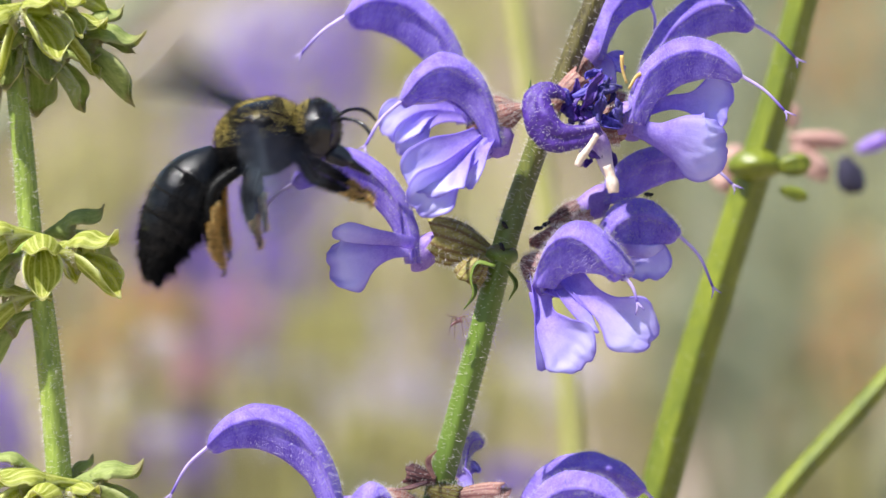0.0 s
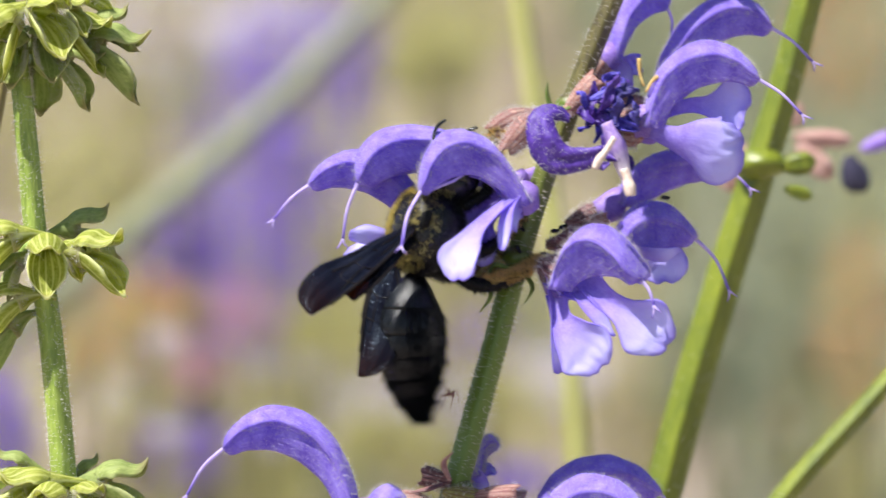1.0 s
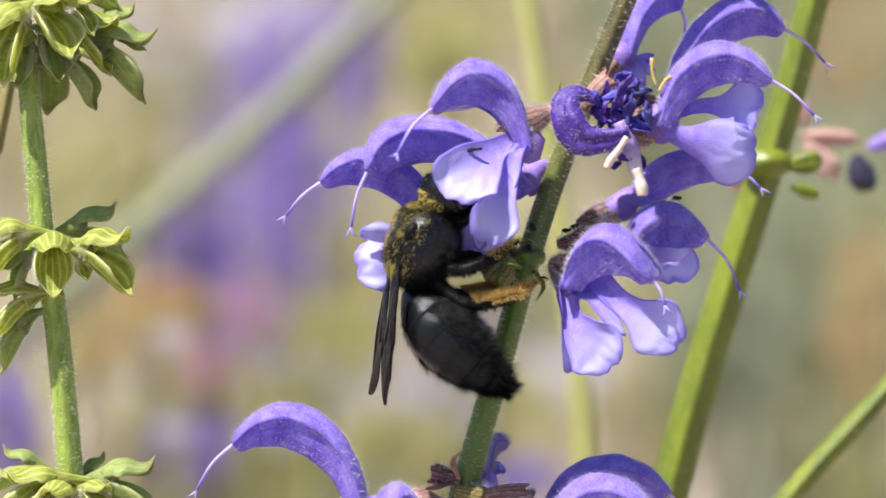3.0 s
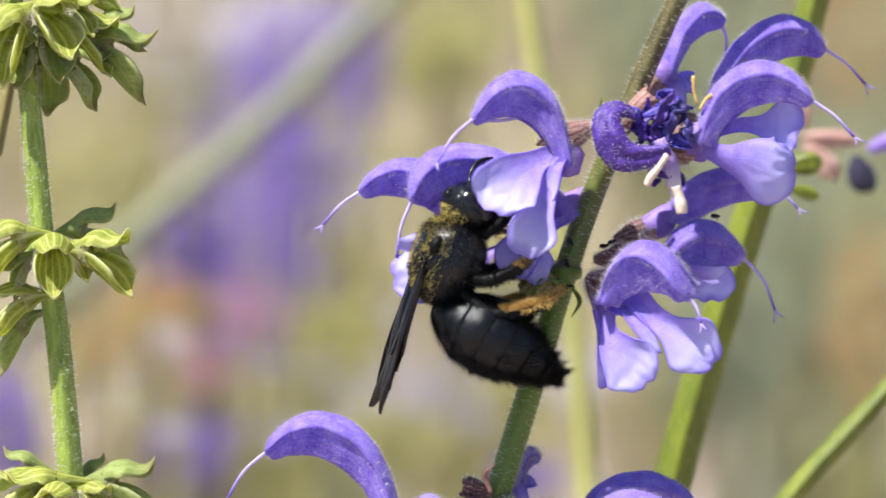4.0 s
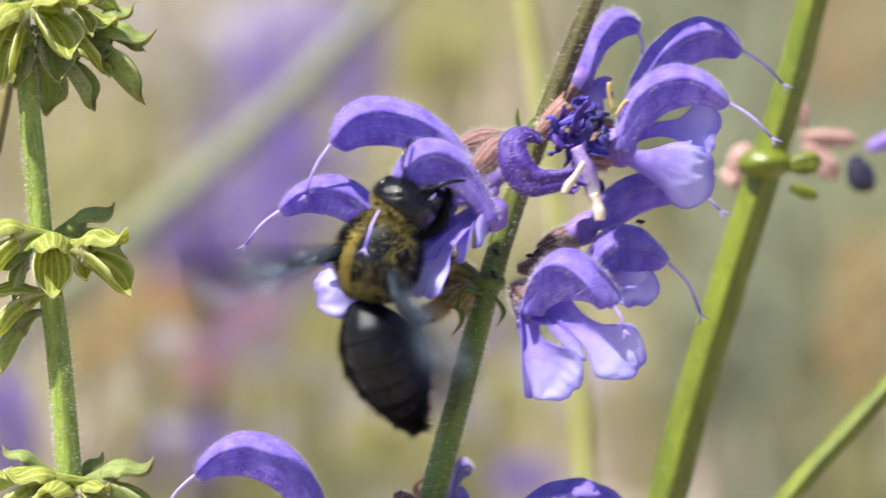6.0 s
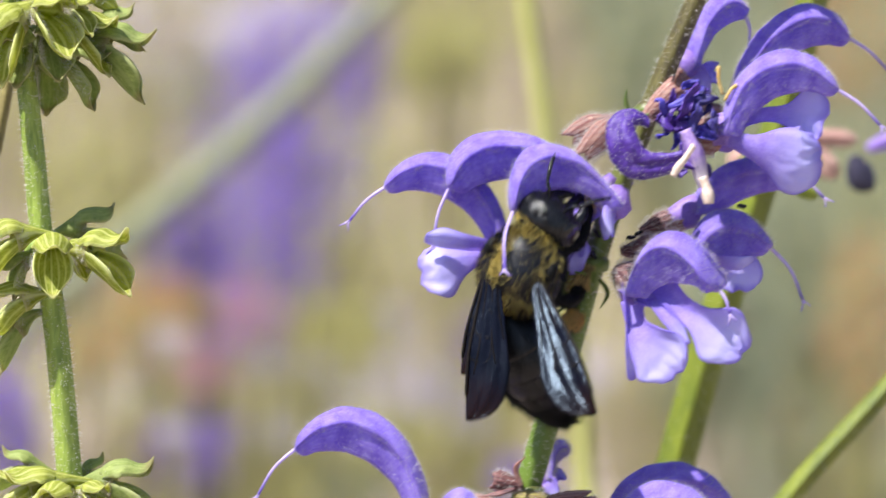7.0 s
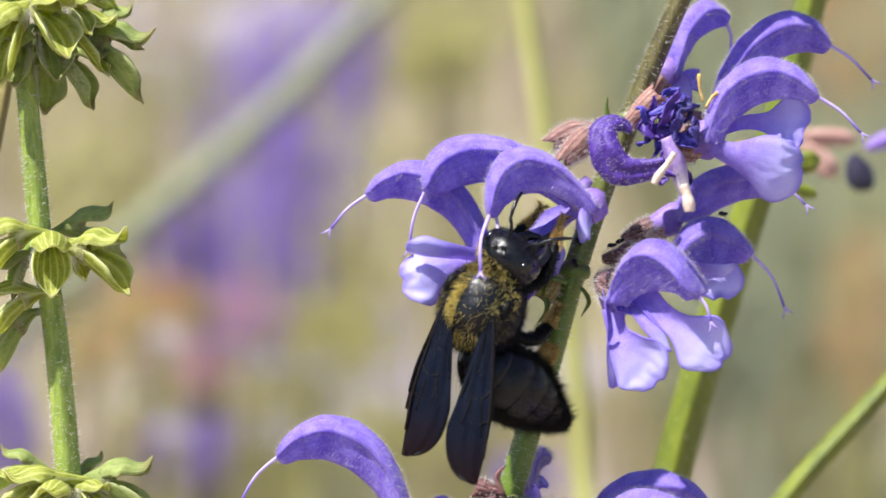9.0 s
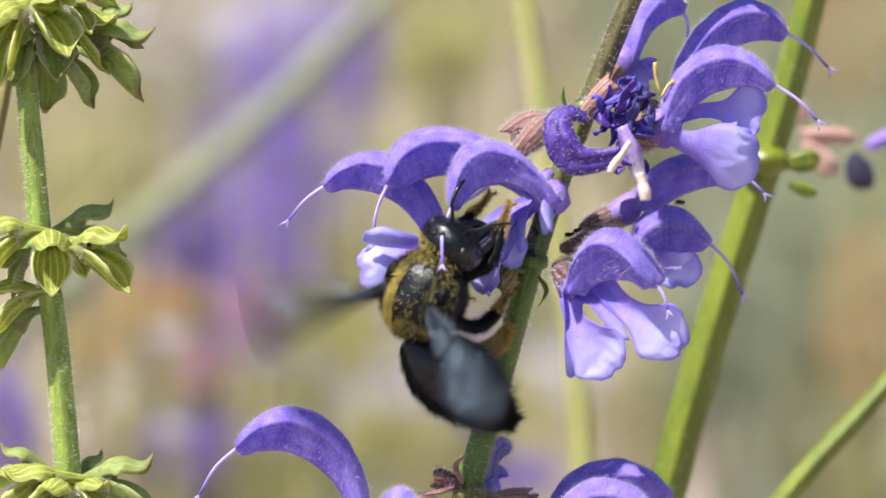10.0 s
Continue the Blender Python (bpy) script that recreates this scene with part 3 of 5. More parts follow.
    put(1195, -150, 2.0, 6, 0, (60, -8), (80, -6), 168, 165, 0.62, [(120, 0, -40, 48, (0, -0.9, 0.4))], style=70, droop=40, deep=66, wide=23, seed=20)
    # the bottom whorl
    put(800, 905, -1.0, 180, 0, (76, 10), (150, 6), 238, 186, 0.62, [(96, 10, -110, 60, (0.1, 0.8, 0.5))], style=114, droop=52, deep=76, wide=25, seed=21)
    put(790, 935, -6.0, 215, 0, (44, 0), (54, -14), 104, 112, 0.2, [(90, 6, -60, 46, (0.1, 0.8, 0.4))], style=0, deep=60, wide=24, seed=22)
    put(850, 905, 3.0, 4, 0, (86, 8), (110, -14), 232, 124, 0.40, [(150, 0, -60, 50, (0, -0.9, 0.3))], style=80, droop=60, deep=74, wide=26, seed=23)
    put(850, 925, -4.0, -14, 0, (86, 8), (118, -14), 200, 116, 0.30, [(150, 0, -60, 50, (0, -0.9, 0.3))], style=70, droop=60, deep=76, wide=27, seed=24)
    # a small young flower behind the stem
    put(846, 880, 5.0, 18, 0, (10, 30), (14, 52), 40, 62, 0.7, [(30, 0, 10, 16, (0, -0.9, 0.3))], style=0, deep=34, wide=14, seed=25, tube_r=13, cal_r=18)

    # withered corolla curled into a ring, shrivelled petals and bared stamens
    bm = bmesh.new()
    ring = [(1100, 250), (1066, 264), (1028, 264), (996, 244), (984, 212), (992, 186), (1018, 178), (1040, 190)]
    tube(bm, [plan(x, z, -8.5 + 0.35 * i) - b for i, (x, z) in enumerate(ring)], [12 * U, 21 * U, 27 * U, 30 * U, 27 * U, 23 * U, 17 * U, 8 * U], 22, 60, flat=1.0,
         section=lambda a: 1 - 0.82 * max(0, math.cos(a - 3.0)) ** 1.6 + 0.05 * math.sin(7 * a) + 0.03 * math.sin(11 * a))
    for v in bm.verts:
        v.co += noise.noise_vector(v.co * 300) * 7 * U + noise.noise_vector(v.co * 900) * 2.5 * U
    curl = part("withered_petal", bm, M_WITHER, sage, "deep violet petal curled into a ring")
    tagged(part("hairs", fuzz(curl, 700, 7 * U, 0.5 * U, 77), M_HAIR, curl), kind="stuff")
    KEYED["curl"] = curl
    rng = random.Random(8)
    shards = [(1066, 205, 12, -60, 15, M_WITHER), (1078, 200, 40, -66, 14, M_WITHER), (1098, 190, 28, -58, 11, M_BLUE), (1070, 215, -22, -34, 13, M_WITHER),
              (1100, 205, 46, 22, 15, M_BLUE), (1120, 215, 30, -8, 13, M_BLUE), (1086, 225, 20, 34, 12, M_BLUE), (1105, 160, 44, 0, 12, M_INK),
              (1060, 190, 20, 34, 15, M_WITHER), (1112, 180, 14, -40, 10, M_INK), (1090, 240, 30, 44, 20, M_WITHER), (1112, 250, 16, 66, 22, M_WITHER)]
    for i in range(16):
        shards.append((rng.gauss(1098, 20), rng.gauss(196, 24), rng.uniform(-44, 48), rng.uniform(-62, 44), rng.uniform(8, 14), (M_BLUE, M_WITHER, M_BLUE, M_INK)[i % 4]))
    for i, (x, z, dx, dz, w, m) in enumerate(shards):
        w *= 0.78
        bm = bmesh.new()
        y0 = -5 + rng.uniform(-1.5, 1.0)
        p = [(plan(x + dx * s + rng.uniform(-6, 6), z + dz * s + rng.uniform(-6, 6), y0 + rng.uniform(-0.5, 0.5)) - b) / U for s in (0, 0.35, 0.7, 1.0)]
        boat(bm, p, [w * 0.4, w * 0.9, w * 0.8, w * 0.15], rng.choice((-0.5, 0.5)), (rng.uniform(-1, 1), rng.uniform(-0.4, 0.4), rng.uniform(-1, 1)), 16, 11, 0.4, i, crumple=w * 1.3)
        part("shrivelled_petal", scale_bm(bm), m, sage, thick=2.0 * U)
    for pts, r in (([(1108, 240), (1094, 262), (1080, 280), (1072, 296)], 7), ([(1124, 296), (1130, 312), (1134, 328), (1136, 344)], 11)):
        bm = bmesh.new()
        tube(bm, [plan(x, z, -11.5) - b for x, z in pts], [r * 0.7 * U, r * 0.75 * U, r * U, r * 0.8 * U], 12, 16)
        part("stamen", bm, M_CREAM, sage, "cream club-tipped stamen")
    bm = bmesh.new()
    tube(bm, [plan(x, z, -6.4) - b for x, z in ((1096, 214), (1110, 250), (1120, 282), (1130, 312))], [9 * U, 15 * U, 14 * U, 10 * U], 14, 24, section=lambda a: 1 + 0.12 * math.cos(5 * a))
    for v in bm.verts:
        v.co += noise.noise_vector(v.co * 500) * 4 * U
    part("shrivelled_petal", bm, M_TUBE_W, sage, "pale withered flower tube")
    for pts in ([(1160, 150), (1153, 125), (1152, 100)], [(1164, 160), (1176, 140), (1186, 133)]):
        bm = bmesh.new()
        tube(bm, [plan(x, z, -4) - b for x, z in pts], [2.5 * U, 3 * U, 4 * U], 7, 10)
        part("stamen", bm, M_BRUSH, sage, "thin ochre stamen")
    # old calyx cups, bracts and withered bits at the nodes
    for x, z, dx, dz, r, m in ((1105, 200, 52, 34, 24, M_CALYX), (1020, 200, 60, -60, 20, M_CALYX), (1004, 424, 30, -14, 10, M_CALYX_D), (1064, 392, 30, -8, 10, M_CALYX),
                               (905, 455, -34, 42, 24, M_CALYX_G), (815, 850, -50, -14, 16, M_CALYX_D), (840, 880, 90, -4, 20, M_CALYX), (800, 866, 54, 14, 18, M_CALYX_G)):
        bm = bmesh.new()
        rows = []
        d = Vector((dx, 0, -dz))
        nn = Vector((-d.z, 0, d.x)).normalized()
        o = plan(x, z, -1.5) - b
        for i in range(9):
            u = i / 8
            rr = r * (0.35 + 0.7 * math.sin(u * 2.0))
            rows.append([o + (d * (u + 0.25 * max(0, math.cos(3 * a)) * max(0, u - 0.6)) + nn * rr * math.cos(a) * (1 + 0.07 * math.cos(8 * a)) + Vector((0, rr * math.sin(a), 0))) * U
                         for a in [2 * math.pi * k / 28 for k in range(28)]])
        grid(bm, rows, wrap=True)
        c = part("old_calyx", bm, m, sage, thick=2 * U)
        tagged(part("hairs", fuzz(c, 200, 13 * U, 0.55 * U, int(x)), M_HAIR, sage), kind="stuff")
    for pts, w, m in (([(925, 470), (893, 462), (880, 490), (884, 520), (868, 548)], 9, M_LEAF), ([(1030, 185), (1004, 190), (992, 165), (990, 142)], 8, M_LEAF),
                      ([(945, 480), (958, 505), (948, 532)], 8, M_LEAF), ([(800, 850), (770, 858), (745, 866)], 10, M_CALYX_D), ([(815, 845), (806, 815), (818, 796)], 10, M_CALYX)):
        bm = bmesh.new()
        boat(bm, [(plan(x, z, -3) - b) / U for x, z in pts], [w * 0.6] + [w] * (len(pts) - 2) + [0.8], 0.6, (0.3, 1, 0.2), 18, 7)
        part("bract", scale_bm(bm), m, sage, "small curled bract", thick=2 * U)
    return sage


# ---- sage gone over, with green seed calyxes ----
def pod(plant, base, x, z, y, yaw, pitch, size, mat, roll=0, seed=1):
    """A two-lipped seed calyx on a short stalk; x axis outwards, upper lip above."""
    at = Matrix.Translation(plan(x, z, y) - base) @ pose(0, 0, 0, 0, 0, yaw) @ pose(0, 0, 0, roll, pitch, 0)
    k = size / 100
    bm = bmesh.new()
    tube(bm, [(-50 * k, 0, -8 * k), (-18 * k, 0, 0), (2 * k, 0, 0), (16 * k, 0, -2 * k), (30 * k, 0, -6 * k)], [5 * k, 7 * k, 15 * k, 23 * k, 25 * k], 18, cap=False, section=lambda a: 1 + 0.05 * math.cos(9 * a))
    petal(bm, [Vector(p) * k for p in ((8, 0, 16), (28, 0, 27), (50, 0, 28), (72, 0, 19), (90, 0, 30))], [25 * k, 39 * k, 41 * k, 28 * k, 5 * k], (0, 1, 0), -0.62, 0.05, seed, 20, 15)
    petal(bm, [Vector(p) * k for p in ((8, 0, -16), (28, 0, -34), (50, 0, -54), (70, 0, -72), (88, 0, -82))], [24 * k, 38 * k, 41 * k, 29 * k, 6 * k], (0, 1, 0), 0.8, 0.05, seed + 1, 20, 15)
    ob = part("seed_calyx", scale_bm(bm), mat, plant, at=at, thick=2.5 * U)
    tagged(part("hairs", fuzz(ob, 1100, 11 * U, 0.26 * U, seed, 0.3, lambda p, nrm, r: abs(p.y) > 19 * k * U), M_HAIR, ob), kind="stuff")
    return ob


def build_left_sage():
    root = ground_under(plan(330, 2300, 3))
    b = root
    left = thing("seeding_sage", BED @ Matrix.Translation(root), "faded sage stem with yellow-green two-lipped seed calyxes in whorls", "plant")
    stem_part(left, b, [plan(-30, -420, 3), plan(14, -60, 3), plan(44, 110, 3), plan(60, 250, 3), plan(76, 420, 3), plan(98, 560, 3), plan(115, 720, 3), plan(130, 880, 3),
                        plan(170, 1150, 3), plan(330, 2300, 3), b], [14, 16, 17, 18.5, 19.5, 20.5, 21, 22, 25, 30, 32], M_STEM_L, 6000, 11, label="hairy square green stem")
    for x, z in ((28, 52), (76, 442), (128, 858)):
        bm = bmesh.new()
        ball(bm, plan(x, z, 3) - b, (32 * U, 30 * U, 22 * U), 18, 10, 0.15, 3)
        part("node", bm, M_STEM_L, left)
    P, Q = M_POD, M_POD_D
    for i, (x, z, y, yaw, pitch, size, mat, roll) in enumerate((
            # top whorl
            (44, 18, -1, 222, 30, 122, P, 0), (72, 16, -2, -52, 2, 112, P, 0), (118, 6, 0, -30, 4, 70, P, 0), (40, -30, 1, -10, -20, 110, P, 0), (172, 44, 5, 4, -14, 84, Q, 0),
            (158, 68, 4, 0, 8, 130, Q, 0), (106, 92, 3, -10, 16, 104, Q, 0), (78, 92, 6, -50, 44, 96, Q, 0), (16, 66, 3, 200, 30, 90, Q, 0), (84, 52, 3, -64, 16, 96, Q, 0), (46, 58, 3, -104, 26, 92, Q, 0), (126, 44, 3, -24, 8, 104, P, 0), (120, -24, 5, 4, -16, 96, P, 0),
            # middle whorl
            (92, 424, -1, -80, 22, 96, P, 0), (142, 440, 0, -30, -4, 116, P, 0), (120, 436, 2, -40, 10, 66, P, 0), (124, 404, 5, 8, -14, 100, Q, 0), (54, 412, 0, 198, 4, 100, P, 0),
            (52, 452, 2, 205, 30, 70, Q, 0), (66, 520, 2, 192, 4, 92, P, 0), (50, 560, 4, 192, 24, 96, Q, 0),
            # bottom whorl
            (110, 850, 0, 200, 6, 110, P, 0), (116, 868, -1, 250, 10, 92, P, 0), (148, 866, 0, -40, 4, 70, P, 0), (170, 850, 3, -4, -6, 120, Q, 0), (146, 840, 5, 20, -30, 60, Q, 0),
            (80, 850, 1, 185, 0, 92, P, 0), (70, 826, 4, 190, -16, 80, Q, 0))):
        pod(left, b, x, z, y, yaw, pitch, size, mat, roll, seed=i + 1)
    # a thin reddish stalk beside it
    root = ground_under(plan(-60, 1500, 14))
    s2 = thing("dry_stalk", BED @ Matrix.Translation(root), "thin reddish-brown dry stalk", "plant")
    stem_part(s2, root, [plan(30, 60, 14), plan(12, 170, 14), plan(-6, 260, 14), plan(-24, 380, 14), plan(-60, 1500, 14), root], [9, 11, 12, 13, 16, 18], M_STEM_B, 0)


def build_right_stems():
    y = 44
    root = ground_under(plan(900, 2300, y))
    r = thing("tall_stem", BED @ Matrix.Translation(root), "thick sunlit yellow-green stem with a withered whorl", "plant")
    stem_part(r, root, [plan(1534, -330, y), plan(1445, -20, y), plan(1404, 140, y), plan(1358, 290, y), plan(1300, 470, y), plan(1234, 690, y), plan(1182, 882, y), plan(1090, 1250, y),
                        plan(900, 2300, y), root], [24, 27, 29, 31, 32.5, 34, 34, 35, 38, 42], M_STEM_R, 500, 14, label="square yellow-green stem", section=keen, turn=0.05)
    bm = bmesh.new()
    ball(bm, plan(1356, 288, y - 2) - root, (54 * U, 48 * U, 30 * U), 18, 12, 0.2, 3)
    part("node", bm, M_STEM_R, r)
    for x, z, dx, dz, rad, m, nm in ((1395, 292, 60, -10, 20, M_STEM_R, "bract"), (1425, 250, 58, 62, 24, M_PINK, "old_calyx"), (1418, 240, 100, 6, 18, M_PINK, "old_calyx"),
                                     (1424, 222, -10, -44, 18, M_PINK, "old_calyx"), (1340, 300, -46, -30, 30, M_PINK, "old_calyx"), (1310, 300, -20, 30, 26, M_PINK, "old_calyx"),
                                     (1516, 272, 14, 66, 22, M_DRIED, "shrivelled_petal"), (1534, 286, 4, 52, 18, M_DRIED, "shrivelled_petal"), (1536, 262, 60, -26, 15, M_TUBE, "withered_petal"),
                                     (1400, 330, 50, 16, 12, M_STEM_R, "bract")):
        bm = bmesh.new()
        p = [plan(x + dx * s, z + dz * s, y - 3 if m is M_STEM_R else y + 26) - root for s in (0, 0.35, 0.75, 1)]
        tube(bm, p, [rad * 0.45 * U, rad * 0.9 * U, rad * 0.95 * U, rad * 0.35 * U], 20, 20, flat=0.7, section=lambda a: 1 + 0.22 * math.cos(5 * a + x) + 0.1 * math.sin(3 * a))
        part(nm, bm, m, r)
    y = 40
    root = ground_under(plan(1010, 1600, y))
    r2 = thing("leaning_stem", BED @ Matrix.Translation(root), "slanting bright yellow-green stem", "plant")
    stem_part(r2, root, [plan(1800, 430, y), plan(1568, 690, y), plan(1395, 882, y), plan(1220, 1120, y), plan(1010, 1600, y), root], [15, 18, 20, 21, 24, 27], M_STEM_R, 300, 14, section=keen, turn=0.05)
    y = 190
    root = ground_under(plan(1060, 1500, y))
    r3 = thing("pale_stem", BED @ Matrix.Translation(root), "slender pale green stem behind the sage", "plant")
    stem_part(r3, root, [plan(880, -400, y), plan(934, 0, y), plan(962, 200, y), plan(1000, 450, y), plan(1034, 800, y), plan(1060, 1500, y), root], [22, 24, 25, 25, 25, 27, 29], M_STEM_F, 0)


def build_blade():
    y = 560
    root = ground_under(plan(-200, 900, y))
    bl = thing("grass_blade", BED @ Matrix.Translation(root), "long slanting grey-green grass blade", "grass")
    bm = bmesh.new()
    boat(bm, [(p - root) / U for p in (plan(980, -300, y), plan(690, -10, y), plan(480, 200, y), plan(250, 400, y), plan(20, 600, y), plan(-200, 900, y), root)],
         [24, 52, 61, 61, 54, 47, 35], 0.25, (0.6, 0, 0.7), 30, 5)
    part("blade", scale_bm(bm), M_BLADE, bl, thick=3 * U)
    bm = bmesh.new()
    tube(bm, [p - root + Vector((0, -0.0005, 0)) for p in (plan(980, -300, y), plan(690, -10, y), plan(480, 200, y), plan(250, 400, y), plan(20, 600, y), plan(-200, 900, y))], [6 * U, 9 * U, 10 * U, 10 * U, 10 * U, 9 * U], 8, 30)
    part("midrib", bm, M_BLADE, bl)
    KEYED["blade"] = (bl, bl.matrix_basis.copy())


# ---- the meadow behind ----
def far_plant(x, z, y, rx, rz, mat, count, name, label, category, seed, leaf=0.16, green=None, group=""):
    """A plant of the meadow: thin stems from the soil into a loose crown of small petals or leaves round the plan point."""
    rng = random.Random(seed)
    k = (1 + y * 0.001 / D)
    c = plan(x, z, y)
    root = ground_under(c)
    t = thing(name, BED @ Matrix.Translation(root), label, category, group)
    o = c - root
    rx, rz = rx * U * k, rz * U * k
    small = rz < 0.012
    for i in range(1 if small else 3):
        bm = bmesh.new()
        q = o + Vector((rng.uniform(-0.6, 0.6) * rx, rng.uniform(-0.6, 0.6) * rx, rng.uniform(-0.3, 0.6) * rz))
        tube(bm, [Vector((rng.uniform(-0.01, 0.01), rng.uniform(-0.01, 0.01), 0)), q * 0.5, q], [0.0005, 0.0004, 0.0003] if small else [0.0022, 0.0018, 0.001], 6, 8)
        part("stem", bm, green or M_OLIVE, t)
    verts, faces = [], []
    s = leaf * rx
    for i in range(count):
        a, e = rng.uniform(0, 2 * math.pi), rng.random() ** 0.5
        p = o + Vector((math.cos(a) * e * rx, rng.uniform(-0.5, 0.5) * rx, math.sin(a) * e * rz))
        d = Vector((rng.uniform(-1, 1), rng.uniform(-1, 1), rng.uniform(-1, 1))).normalized()
        w = d.orthogonal().normalized() * s * rng.uniform(0.35, 0.6)
        d *= s * rng.uniform(0.7, 1.3)
        n0 = len(verts)
        up = d.cross(w).normalized() * s * 0.2
        verts += [p - d, p + w + up, p + d, p - w + up]
        faces += [(n0, n0 + 1, n0 + 2), (n0, n0 + 2, n0 + 3)]
    me = bpy.data.meshes.new("crown")
    me.from_pydata(verts, [], faces)
    me.materials.append(mat)
    cr = new("crown", me)
    cr.parent = t
    return t


def meadow_grass(name, label, x0, x1, y0, y1, mat, count, h, seed, clear=None):
    """A stretch of grass as one mesh of bent blades, in world metres."""
    rng = random.Random(seed)
    verts, faces = [], []
    for i in range(count):
        x, y = rng.uniform(x0, x1), rng.uniform(y0, y1)
        if clear and clear[0] < x < clear[1] and clear[2] < y < clear[3]:
            continue
        if clear and noise.noise(Vector((x * 0.9, y * 0.9, seed))) < -0.12:
            continue
        a = rng.uniform(0, 2 * math.pi)
        hh = h * rng.uniform(0.5, 1.2)
        w = Vector((math.cos(a), math.sin(a), 0)) * 0.004
        ln = Vector((math.cos(a + 1.5), math.sin(a + 1.5), 0)) * hh * rng.uniform(0.1, 0.6)
        p = Vector((x, y, -0.003))
        n0 = len(verts)
        for s in (0, 0.4, 0.75):
            q = p + Vector((0, 0, hh * s)) + ln * s * s
            verts += [q - w * (1 - s * 0.6), q + w * (1 - s * 0.6)]
        verts.append(p + Vector((0, 0, hh)) + ln)
        faces += [(n0, n0 + 1, n0 + 3, n0 + 2), (n0 + 2, n0 + 3, n0 + 5, n0 + 4), (n0 + 4, n0 + 5, n0 + 6)]
    me = bpy.data.meshes.new(name)
    me.from_pydata(verts, [], faces)
    me.materials.append(mat)
    tagged(new(name, me), label, "grass", kind="stuff")


